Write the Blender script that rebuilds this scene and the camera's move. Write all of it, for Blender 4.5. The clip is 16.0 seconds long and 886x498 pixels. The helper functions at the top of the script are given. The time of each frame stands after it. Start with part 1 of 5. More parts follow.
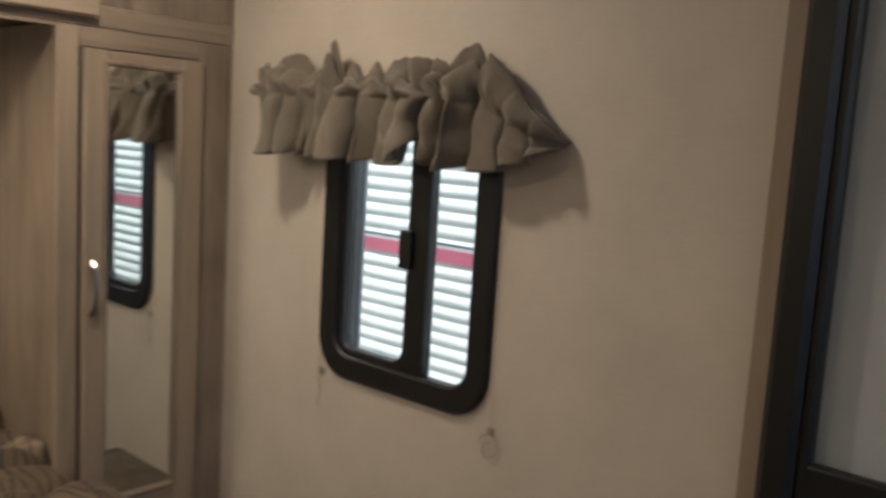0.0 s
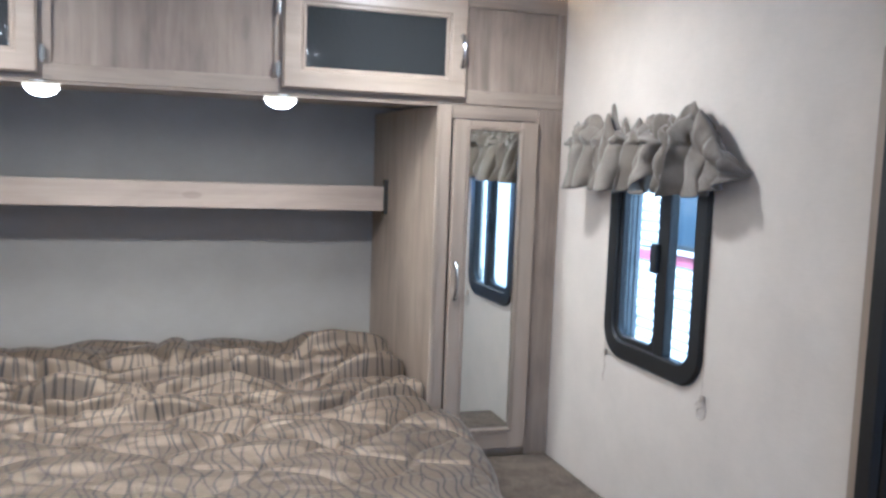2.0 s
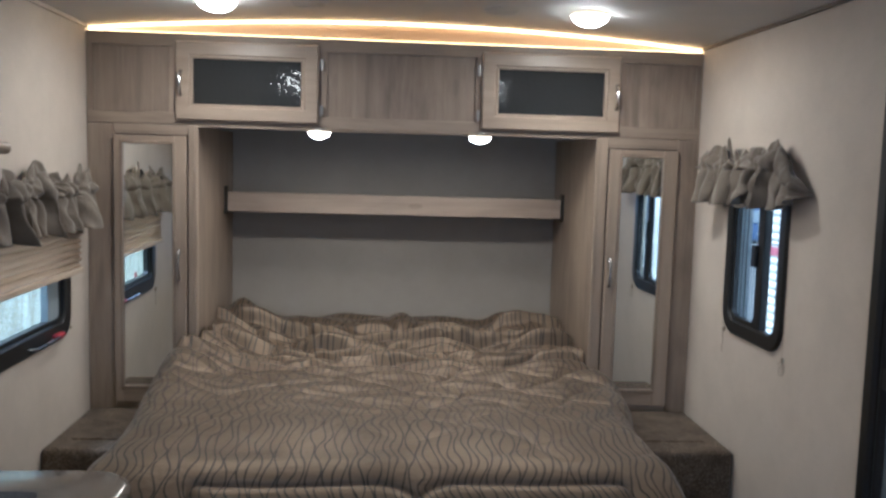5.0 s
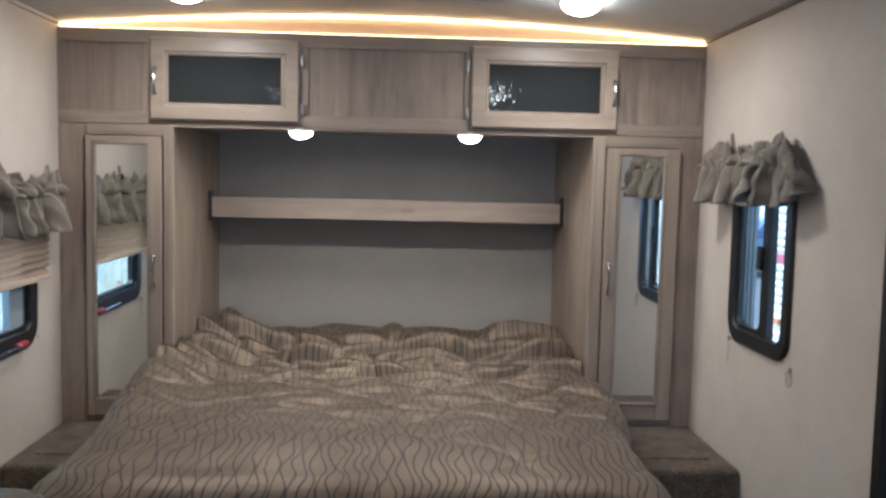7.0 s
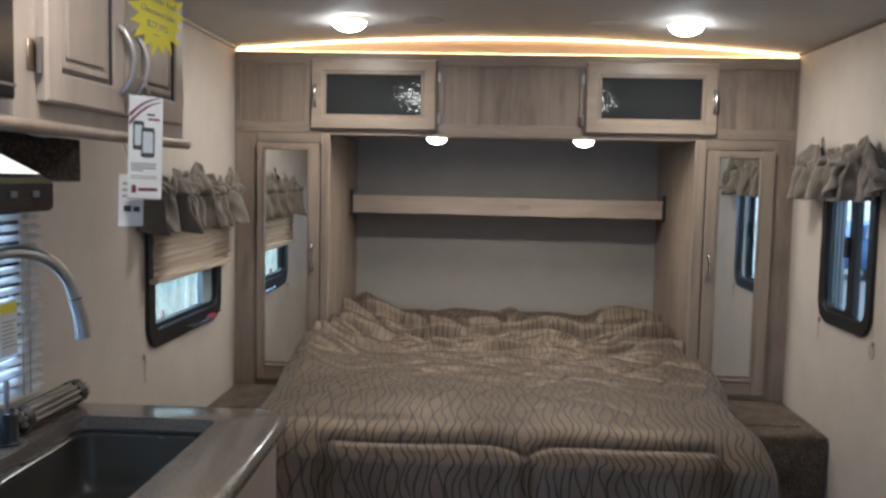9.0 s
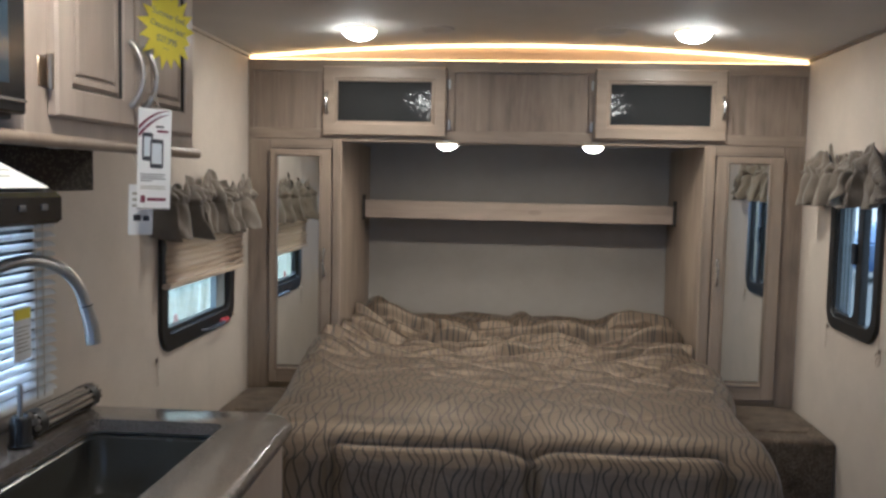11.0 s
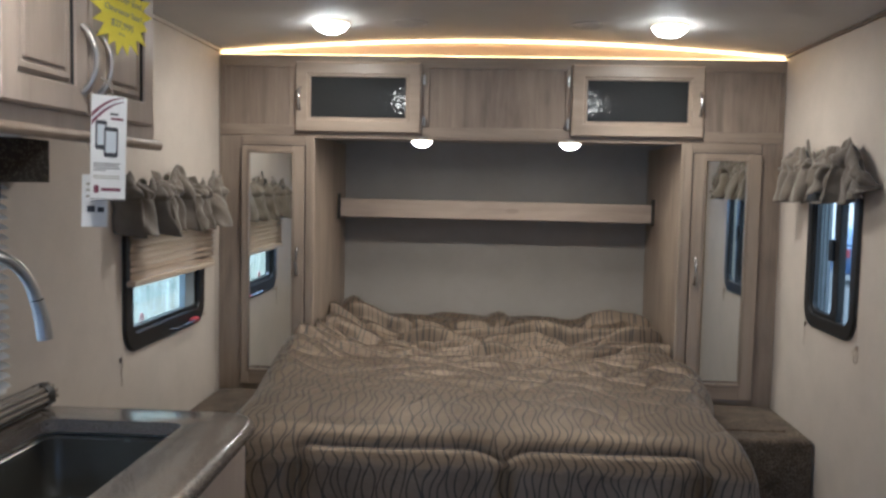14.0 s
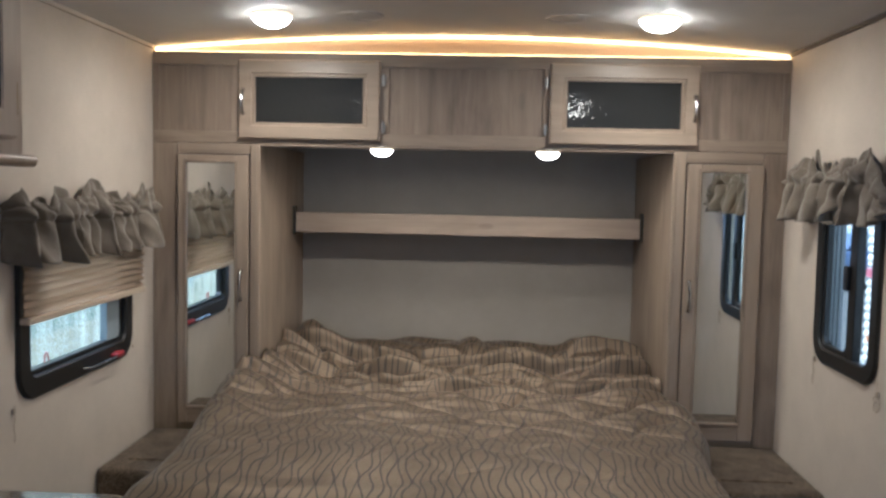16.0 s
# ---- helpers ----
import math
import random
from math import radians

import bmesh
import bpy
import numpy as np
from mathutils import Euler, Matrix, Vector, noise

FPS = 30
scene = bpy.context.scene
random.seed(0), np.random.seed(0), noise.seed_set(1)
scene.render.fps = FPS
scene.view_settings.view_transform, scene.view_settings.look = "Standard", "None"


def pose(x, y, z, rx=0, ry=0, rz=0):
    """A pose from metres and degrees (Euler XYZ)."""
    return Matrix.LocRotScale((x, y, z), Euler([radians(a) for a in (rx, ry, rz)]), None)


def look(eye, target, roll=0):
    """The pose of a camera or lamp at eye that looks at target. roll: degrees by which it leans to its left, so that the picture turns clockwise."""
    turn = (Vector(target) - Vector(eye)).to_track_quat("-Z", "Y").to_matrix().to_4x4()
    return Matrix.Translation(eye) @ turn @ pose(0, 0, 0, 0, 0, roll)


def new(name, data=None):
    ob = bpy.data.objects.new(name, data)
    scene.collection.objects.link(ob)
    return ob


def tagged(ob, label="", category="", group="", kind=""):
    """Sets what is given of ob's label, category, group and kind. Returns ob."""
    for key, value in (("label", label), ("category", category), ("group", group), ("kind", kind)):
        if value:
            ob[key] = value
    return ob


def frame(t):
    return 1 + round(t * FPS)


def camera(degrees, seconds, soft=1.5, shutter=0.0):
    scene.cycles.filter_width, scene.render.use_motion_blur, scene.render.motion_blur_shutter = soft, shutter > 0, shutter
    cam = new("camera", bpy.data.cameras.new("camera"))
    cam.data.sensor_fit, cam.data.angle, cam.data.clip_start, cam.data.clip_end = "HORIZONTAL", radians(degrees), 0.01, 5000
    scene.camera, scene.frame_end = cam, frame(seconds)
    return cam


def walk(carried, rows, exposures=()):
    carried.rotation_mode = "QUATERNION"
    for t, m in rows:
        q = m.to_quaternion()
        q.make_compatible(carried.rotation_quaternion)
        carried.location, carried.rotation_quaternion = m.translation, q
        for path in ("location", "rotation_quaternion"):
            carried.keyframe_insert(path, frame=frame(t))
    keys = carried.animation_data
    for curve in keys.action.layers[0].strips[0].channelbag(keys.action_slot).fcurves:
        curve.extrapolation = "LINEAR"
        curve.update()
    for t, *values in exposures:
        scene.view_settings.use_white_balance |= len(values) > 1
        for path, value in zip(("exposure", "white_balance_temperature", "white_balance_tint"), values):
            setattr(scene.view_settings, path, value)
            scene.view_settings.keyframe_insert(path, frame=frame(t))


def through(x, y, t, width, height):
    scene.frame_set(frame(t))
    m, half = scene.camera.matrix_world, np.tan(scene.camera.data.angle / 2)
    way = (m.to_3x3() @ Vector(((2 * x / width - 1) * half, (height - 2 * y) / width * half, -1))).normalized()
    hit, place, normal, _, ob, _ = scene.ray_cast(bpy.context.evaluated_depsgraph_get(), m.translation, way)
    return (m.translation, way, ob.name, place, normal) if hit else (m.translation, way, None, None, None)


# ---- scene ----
cam = camera(54.3, 16.0, soft=2.8, shutter=0.5)
PATH = [
    (0, (-0.028, -1.700, 1.488), (1.476, -0.406, 1.235), 3.5),
    (0.5, (0.074, -1.914, 1.500), (1.227, -0.303, 1.242), 2.1),
    (1, (0.106, -2.158, 1.457), (0.979, -0.371, 1.245), 2.2),
    (1.5, (0.1, -2.291, 1.466), (0.773, -0.419, 1.259), 2.1),
    (2, (-0.015, -2.46, 1.495), (0.607, -0.57, 1.295), 2.1),
    (2.5, (-0.055, -2.67, 1.529), (0.518, -0.765, 1.326), 1.8),
    (3, (0.015, -2.886, 1.524), (0.467, -0.948, 1.326), 1.6),
    (3.5, (0.028, -3.063, 1.529), (0.315, -1.094, 1.332), 1.6),
    (4, (-0.014, -3.254, 1.562), (0.142, -1.27, 1.365), 1.5),
    (4.2, (-0.079, -3.331, 1.571), (0.076, -1.347, 1.369), 1.7),
    (6.3, (-0.009, -3.333, 1.502), (0.114, -1.345, 1.325), 1.3),
    (6.5, (0.024, -3.263, 1.508), (0.142, -1.274, 1.334), 1.3),
    (7, (0.065, -3.169, 1.493), (0.16, -1.178, 1.333), 1.3),
    (7.5, (0.042, -3.194, 1.501), (0.081, -1.2, 1.345), 1.4),
    (8, (-0.05, -3.374, 1.492), (-0.072, -1.38, 1.336), 1.5),
    (8.5, (-0.09, -3.564, 1.47), (-0.16, -1.571, 1.314), 1.3),
    (9, (-0.08, -3.643, 1.477), (-0.186, -1.652, 1.319), 1.2),
    (11.5, (-0.037, -3.675, 1.497), (-0.188, -1.686, 1.344), 1.2),
    (12, (-0.044, -3.671, 1.484), (-0.193, -1.682, 1.338), 1.2),
    (12.5, (-0.036, -3.677, 1.488), (-0.184, -1.688, 1.342), 1.2),
    (13, (-0.023, -3.675, 1.48), (-0.163, -1.685, 1.336), 1.2),
    (13.5, (-0.006, -3.653, 1.476), (-0.136, -1.662, 1.333), 1.1),
    (14, (-0.003, -3.618, 1.466), (-0.118, -1.626, 1.322), 1.2),
    (14.5, (-0.012, -3.574, 1.448), (-0.113, -1.582, 1.303), 1.1),
    (15, (-0.017, -3.444, 1.463), (-0.112, -1.452, 1.309), 1.1),
    (15.5, (0.044, -3.256, 1.522), (-0.051, -1.264, 1.373), 1.1),
    (16, (0.078, -3.199, 1.519), (-0.016, -1.206, 1.377), 1.2),
]
EXPOSURES = [
    (0, 1.99, 4810, 8), (0.5, 2.62, 4580, 8), (1, 3.09, 4240, 8), (1.5, 3.1, 4210, 8), (2, 3.37, 3800, 8),
    (2.5, 3.02, 3950, 8), (3, 2.6, 4140, 8), (3.5, 2.65, 4030, 8), (4, 2.29, 4040, 8), (6.5, 2.6, 4130, 8),
    (7.5, 2.64, 3980, 8), (8, 2.7, 3990, 8), (8.5, 2.66, 4040, 8), (9, 2.37, 4180, 8), (11.5, 2.37, 4270, 8),
    (13, 2.37, 4270, 8), (14.5, 2.5, 4120, 8), (15, 2.55, 4080, 8), (15.5, 2.5, 4150, 8), (16, 2.42, 4250, 8),
]
walk(cam, [(t, look(eye, target, roll)) for t, eye, target, roll in PATH], EXPOSURES)

# ---- world, daylight, exposure ----
world = bpy.data.worlds.new("sky")
scene.world = world
world.use_nodes = True
_nt = world.node_tree
_sky = _nt.nodes.new("ShaderNodeTexSky")
_sky.sky_type = "NISHITA"
_sky.sun_disc = False
_sky.sun_elevation, _sky.sun_rotation = radians(60), radians(-90)
_sky.air_density, _sky.dust_density = 1.0, 3.0
_pale = _nt.nodes.new("ShaderNodeHueSaturation")
_pale.inputs["Saturation"].default_value = 0.45       # thin high cloud
_nt.links.new(_sky.outputs[0], _pale.inputs["Color"])
_nt.links.new(_pale.outputs[0], _nt.nodes["Background"].inputs[0])
_nt.nodes["Background"].inputs[1].default_value = 0.15
sun_data = bpy.data.lights.new("sun", "SUN")
sun_data.energy, sun_data.angle, sun_data.color = 1.4, radians(25), (1.0, 0.96, 0.9)
sun = new("sun", sun_data)
sun.matrix_world = look((-11.5, 2, 20), (0, 0, 0))

LAMP_WARM = (1.0, 0.68, 0.36)
LAMP_CEIL = (1.0, 0.68, 0.37)
PUCK_POWER, CEIL_POWER, STRIP_POWER = 8.0, 11.0, 2.2


def down_lamp(x, y, z, size, watts, col, spread):
    """The light that a lamp's lens throws downwards."""
    d = bpy.data.lights.new("lamp_light", "AREA")
    d.shape, d.size, d.energy, d.color, d.spread = "DISK", size, watts, col, radians(spread)
    new("lamp_light", d).location = (x, y, z)


def rear_fill_lamp(eye, target, width, height, watts, col=(0.80, 0.90, 1.0)):
    """Sky light in the opening of the unseen rear window, added as fill."""
    d = bpy.data.lights.new("rear_fill_light", "AREA")
    d.shape, d.size, d.size_y, d.energy, d.color = "RECTANGLE", width, height, watts, col
    new("rear_fill_light", d).matrix_world = look(eye, target)


for x in (-0.313, 0.309):
    down_lamp(x, 0.05, 1.626, 0.08, 0.65, LAMP_WARM, 178)
for x in (-0.615, 0.612):
    for y, watts in ((-0.43, 1.15), (-2.38, 0.75)):
        down_lamp(x, y, 2.012, 0.10, watts, LAMP_CEIL, 172)
# Assumed opening behind the camera, added for cool fill from the rear.
rear_fill_lamp((0, -5.638, 1.32), (0, 0, 1.32), 1.3, 0.55, 0.9)


# ---- material helpers ----
class Nodes:
    """A node material with a Principled surface and short ways to add nodes."""

    def __init__(self, name):
        self.mat = bpy.data.materials.new(name)
        self.mat.use_nodes = True
        self.tree = self.mat.node_tree
        self.bsdf = self.tree.nodes["Principled BSDF"]
        self.out = self.tree.nodes["Material Output"]

    def add(self, kind, **inputs):
        node = self.tree.nodes.new(kind)
        for key, value in inputs.items():
            self.put(node.inputs[key.replace("_", " ")], value)
        return node

    def put(self, socket, value):
        if isinstance(value, bpy.types.NodeSocket):
            self.tree.links.new(value, socket)
        else:
            socket.default_value = value

    def math(self, op, a, b=0.0, c=0.0, clamp=False):
        node = self.tree.nodes.new("ShaderNodeMath")
        node.operation, node.use_clamp = op, clamp
        for socket, value in zip(node.inputs, (a, b, c)):
            self.put(socket, value)
        return node.outputs[0]

    def coords(self, scale=(1, 1, 1), kind="Object", turn=(0, 0, 0)):
        tc = self.add("ShaderNodeTexCoord")
        mp = self.add("ShaderNodeMapping")
        self.put(mp.inputs["Vector"], tc.outputs[kind])
        mp.inputs["Scale"].default_value = scale
        mp.inputs["Rotation"].default_value = [radians(a) for a in turn]
        return mp.outputs[0]

    def noise(self, vec, scale, detail=3.0, rough=0.55, warp=0.0):
        n = self.add("ShaderNodeTexNoise", Scale=scale, Detail=detail, Roughness=rough, Distortion=warp)
        self.put(n.inputs["Vector"], vec)
        return n.outputs[0]

    def ramp(self, fac, stops):
        r = self.add("ShaderNodeValToRGB")
        e = r.color_ramp.elements
        while len(e) < len(stops):
            e.new(0.5)
        for el, (pos, col) in zip(e, stops):
            el.position, el.color = pos, (*col, 1)
        self.put(r.inputs[0], fac)
        return r.outputs[0]

    def mix(self, fac, a, b, mode="MIX"):
        m = self.tree.nodes.new("ShaderNodeMix")
        m.data_type, m.blend_type = "RGBA", mode
        self.put(m.inputs[0], fac)
        self.put(m.inputs[6], a if isinstance(a, bpy.types.NodeSocket) else (*a, 1))
        self.put(m.inputs[7], b if isinstance(b, bpy.types.NodeSocket) else (*b, 1))
        return m.outputs[2]

    def bump(self, height, strength, distance=0.01, normal=None):
        b = self.add("ShaderNodeBump", Strength=strength, Distance=distance)
        self.put(b.inputs["Height"], height)
        if normal is not None:
            self.put(b.inputs["Normal"], normal)
        return b.outputs[0]

    def set(self, **inputs):
        for key, value in inputs.items():
            if key == "Base_Color" and not isinstance(value, bpy.types.NodeSocket):
                value = (*value, 1)
            self.put(self.bsdf.inputs[key.replace("_", " ")], value)
        return self.mat


def plain(name, col, rough=0.5, metal=0.0, var=0.12, scale=6.0, grain=150.0, bump=0.08, coat=0.0):
    """A surface of one material, with a little blotching and grain."""
    n = Nodes(name)
    v = n.coords()
    big, small = n.noise(v, scale, 4), n.noise(v, grain, 2)
    both = n.math("ADD", n.math("MULTIPLY", big, 0.65), n.math("MULTIPLY", small, 0.35))
    lo, hi = [c * (1 - var) for c in col], [min(1, c * (1 + var)) for c in col]
    colour = n.ramp(both, [(0.3, lo), (0.7, hi)])
    r = n.math("MULTIPLY_ADD", big, 0.16, rough - 0.08)
    return n.set(Base_Color=colour, Roughness=r, Metallic=metal, Coat_Weight=coat, Normal=n.bump(small, bump, 0.002))


def wood(name, light, dark, along="z", rough=0.45, knots=0.5, bump=0.12):
    """Grey-washed wood: long streaks along one axis, some knots."""
    n = Nodes(name)
    s = {"x": (1.2, 22, 22), "y": (22, 1.2, 22), "z": (22, 22, 1.2)}[along]
    k = {"x": (2.2, 7, 7), "y": (7, 2.2, 7), "z": (7, 7, 2.2)}[along]
    warpv = n.coords(k)
    streak = n.noise(n.coords(s), 1.0, 6, 0.62, 0.5)
    fine = n.noise(n.coords([a * 6 for a in s]), 1.0, 3, 0.6)
    wave = n.noise(warpv, 1.0, 3, 0.5, 1.8)
    both = n.math("ADD", n.math("MULTIPLY", streak, 0.6), n.math("MULTIPLY", wave, 0.4))
    mid = [(a + b) / 2 for a, b in zip(light, dark)]
    colour = n.ramp(both, [(0.32, dark), (0.47, mid), (0.64, light)])
    colour = n.mix(n.math("MULTIPLY", n.math("GREATER_THAN", fine, 0.6), 0.22), colour, dark)
    dots = n.add("ShaderNodeTexVoronoi", Scale=1.0)
    n.put(dots.inputs["Vector"], n.coords({"x": (3, 8, 8), "y": (8, 3, 8), "z": (8, 8, 3)}[along]))
    knot = n.math("MULTIPLY", n.math("LESS_THAN", dots.outputs["Distance"], 0.10), knots)
    colour = n.mix(knot, colour, [c * 0.5 for c in dark])
    return n.set(Base_Color=colour, Roughness=n.math("MULTIPLY_ADD", streak, 0.2, rough - 0.1), Normal=n.bump(both, bump, 0.003))


def emitter(name, col, strength):
    n = Nodes(name)
    e = n.add("ShaderNodeEmission", Color=(*col, 1), Strength=strength)
    n.tree.links.new(e.outputs[0], n.out.inputs["Surface"])
    return n.mat


def window_glass(name, tint, gloss=0.06, drops=0.0):
    n = Nodes(name)
    tr = n.add("ShaderNodeBsdfTransparent", Color=(*tint, 1))
    gl = n.add("ShaderNodeBsdfGlossy", Color=(1, 1, 1, 1), Roughness=0.02)
    m = n.add("ShaderNodeMixShader")
    m.inputs[0].default_value = gloss
    n.tree.links.new(tr.outputs[0], m.inputs[1])
    n.tree.links.new(gl.outputs[0], m.inputs[2])
    last = m
    if drops:
        di = n.add("ShaderNodeBsdfTranslucent", Color=(0.70, 0.70, 0.58, 1))
        spots, runs = n.noise(n.coords((1, 1, 0.6)), 210.0, 3, 0.7), n.noise(n.coords((1, 1, 0.10)), 34.0, 3, 0.6)
        f = n.math("MULTIPLY", n.math("SUBTRACT", n.math("ADD", n.math("MULTIPLY", spots, 0.75), n.math("MULTIPLY", runs, 0.25)), 0.40, clamp=True), drops * 12, clamp=True)
        last = n.add("ShaderNodeMixShader")
        n.put(last.inputs[0], f)
        n.tree.links.new(m.outputs[0], last.inputs[1])
        n.tree.links.new(di.outputs[0], last.inputs[2])
    n.tree.links.new(last.outputs[0], n.out.inputs["Surface"])
    return n.mat


# ---- materials ----
def wall_vinyl(name, col):
    n = Nodes(name)
    v = n.coords()
    weave = n.noise(n.coords((1, 1, 3.2)), 260, 3, 0.7)
    linen = n.noise(n.coords((6, 6, 90)), 4, 3, 0.6)
    big = n.noise(v, 5.0, 5, 0.65)
    colour = n.ramp(n.math("ADD", n.math("MULTIPLY", big, 0.75), n.math("MULTIPLY", linen, 0.25)),
                    [(0.32, [c * 0.90 for c in col]), (0.68, [c * 1.06 for c in col])])
    return n.set(Base_Color=colour, Roughness=0.62, Normal=n.bump(weave, 0.14, 0.002))


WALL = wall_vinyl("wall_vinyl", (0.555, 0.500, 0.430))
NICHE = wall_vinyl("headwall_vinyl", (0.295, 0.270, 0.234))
CEILING = plain("ceiling_vinyl", (0.60, 0.58, 0.55), 0.7, var=0.06, grain=300, bump=0.15)
WOOD = wood("greywash_panel", (0.315, 0.252, 0.188), (0.150, 0.116, 0.086), knots=0.12)
WOOD_X = wood("greywash_rail", (0.325, 0.262, 0.196), (0.182, 0.143, 0.107), "x", knots=0.2)
WOOD_DOOR = wood("door_wood", (0.35, 0.283, 0.212), (0.24, 0.190, 0.142), "z", 0.4, 0.2)
WOOD_DOOR_X = wood("door_rail_wood", (0.35, 0.283, 0.212), (0.24, 0.190, 0.142), "x", 0.4, 0.2)
WOOD_KITCHEN = wood("kitchen_wood", (0.47, 0.40, 0.33), (0.35, 0.29, 0.235), "z", 0.4, 0.1)
SHELF_WOOD = wood("shelf_wood", (0.47, 0.38, 0.295), (0.33, 0.265, 0.2), "x", 0.45, 0.3)
DARK_GAP = plain("dark_edge", (0.03, 0.027, 0.024), 0.6)
BLACK = plain("black_plastic", (0.009, 0.0095, 0.010), 0.42, var=0.3, bump=0.15)
BLACK_GLOSS = plain("black_gloss", (0.012, 0.012, 0.013), 0.16, var=0.2, bump=0.02)
NICKEL = plain("brushed_nickel", (0.45, 0.43, 0.40), 0.40, 0.9, var=0.06, bump=0.03)
CHROME = plain("chrome", (0.45, 0.45, 0.45), 0.26, 1.0, var=0.05, bump=0.02)
STEEL = plain("brushed_steel", (0.48, 0.48, 0.47), 0.3, 1.0, var=0.1, bump=0.05)
BRASS = plain("antique_brass", (0.42, 0.35, 0.26), 0.35, 1.0)
WHITE_PLASTIC = plain("white_plastic", (0.75, 0.74, 0.71), 0.4, var=0.04)
PAPER = plain("white_paper", (0.80, 0.80, 0.79), 0.55, var=0.03)
YELLOW = plain("yellow_card", (0.85, 0.74, 0.03), 0.55, var=0.04)
INK = plain("ink", (0.05, 0.05, 0.06), 0.6)
INK_GREY = plain("grey_ink", (0.35, 0.33, 0.27), 0.6)
MAROON = plain("maroon_ink", (0.16, 0.03, 0.06), 0.6)
RED = plain("red_plastic", (0.30, 0.03, 0.04), 0.4)
SCREEN = plain("printed_screen", (0.62, 0.66, 0.70), 0.5, var=0.05)
STRING = plain("string", (0.36, 0.31, 0.25), 0.8)
FLOOR = wood("floor_vinyl", (0.25, 0.19, 0.14), (0.12, 0.09, 0.065), "y", 0.4)
DOOR_SKIN = plain("door_skin", (0.42, 0.44, 0.46), 0.45, var=0.06, grain=400, bump=0.12)
PUCK_GLOW = emitter("puck_glow", (1.0, 0.74, 0.43), PUCK_POWER)
# Weak amber glow for rings added to imitate the lamps' halo.
HALO_GLOW = emitter("lens_halo_glow", (1.0, 0.62, 0.26), 0.42)
CEIL_GLOW = emitter("ceiling_lamp_glow", (1.0, 0.74, 0.43), CEIL_POWER)
STRIP_GLOW = emitter("strip_glow", (1.0, 0.50, 0.13), STRIP_POWER)
COVE = plain("cove_panel", (0.50, 0.38, 0.26), 0.6, var=0.08)
# Warm tint in the glass takes blue out of the daylight behind it.
GLASS = window_glass("daylight_warming_glass", (0.87, 0.84, 0.73))
TRACK = plain("aluminium_track", (0.20, 0.225, 0.255), 0.35, 0.5)
GLASS_WET = window_glass("wet_window_glass", (0.52, 0.50, 0.37), 0.05, 0.16)


def mirror_material():
    n = Nodes("mirror_silver")
    return n.set(Base_Color=(0.80, 0.82, 0.80), Metallic=1.0, Roughness=0.012)


def smoked_glass():
    """Black glass with a fine hammered face that breaks reflections up into sparks."""
    n = Nodes("smoked_rain_glass")
    cells = n.add("ShaderNodeTexVoronoi", Scale=95.0)
    cells.feature = "SMOOTH_F1"
    n.put(cells.inputs["Vector"], n.coords((1.0, 1.0, 0.55)))
    both = n.math("MULTIPLY_ADD", n.noise(n.coords((1, 1, 0.5)), 40.0, 2, 0.5), 0.6, cells.outputs["Distance"])
    return n.set(Base_Color=(0.030, 0.031, 0.031), Roughness=0.05, Specular_IOR_Level=0.45, Normal=n.bump(both, 0.16, 0.0025))


def carpet():
    n = Nodes("carpet_pile")
    v = n.coords()
    tuft, big = n.noise(v, 170, 3, 0.8), n.noise(v, 14, 3)
    colour = n.ramp(n.math("ADD", n.math("MULTIPLY", tuft, 0.75), n.math("MULTIPLY", big, 0.25)),
                    [(0.38, (0.022, 0.016, 0.010)), (0.5, (0.088, 0.066, 0.043)), (0.62, (0.23, 0.178, 0.120))])
    return n.set(Base_Color=colour, Roughness=0.95, Sheen_Weight=0.05, Normal=n.bump(tuft, 0.9, 0.006))


def fabric(name, light, dark):
    n = Nodes(name)
    v = n.coords()
    weave, big = n.noise(n.coords((1, 1, 2.5)), 330, 3, 0.75), n.noise(v, 14, 4)
    colour = n.ramp(n.math("ADD", n.math("MULTIPLY", weave, 0.5), n.math("MULTIPLY", big, 0.5)), [(0.32, dark), (0.68, light)])
    return n.set(Base_Color=colour, Roughness=0.85, Sheen_Weight=0.35, Normal=n.bump(weave, 0.5, 0.002))


def translucent_cloth(name, col, through):
    n = Nodes(name)
    weave = n.noise(n.coords((1, 3, 1)), 240, 3, 0.7)
    colour = n.ramp(weave, [(0.3, [c * 0.9 for c in col]), (0.7, col)])
    d, t, m = n.add("ShaderNodeBsdfDiffuse"), n.add("ShaderNodeBsdfTranslucent"), n.add("ShaderNodeMixShader")
    n.put(d.inputs["Color"], colour)
    n.put(t.inputs["Color"], colour)
    m.inputs[0].default_value = through
    n.tree.links.new(d.outputs[0], m.inputs[1])
    n.tree.links.new(t.outputs[0], m.inputs[2])
    n.tree.links.new(m.outputs[0], n.out.inputs["Surface"])
    return n.mat


def speckled_top():
    n = Nodes("speckled_worktop")
    v = n.coords()
    fine, coarse = n.noise(v, 300, 2, 0.8), n.noise(v, 120, 2, 0.7)
    colour = n.ramp(fine, [(0.35, (0.045, 0.040, 0.036)), (0.5, (0.128, 0.110, 0.090)), (0.68, (0.33, 0.29, 0.245))])
    colour = n.mix(n.math("MULTIPLY", n.math("GREATER_THAN", coarse, 0.62), 0.5), colour, (0.05, 0.04, 0.036))
    return n.set(Base_Color=colour, Roughness=0.2, Coat_Weight=0.4, Normal=n.bump(fine, 0.03, 0.001))


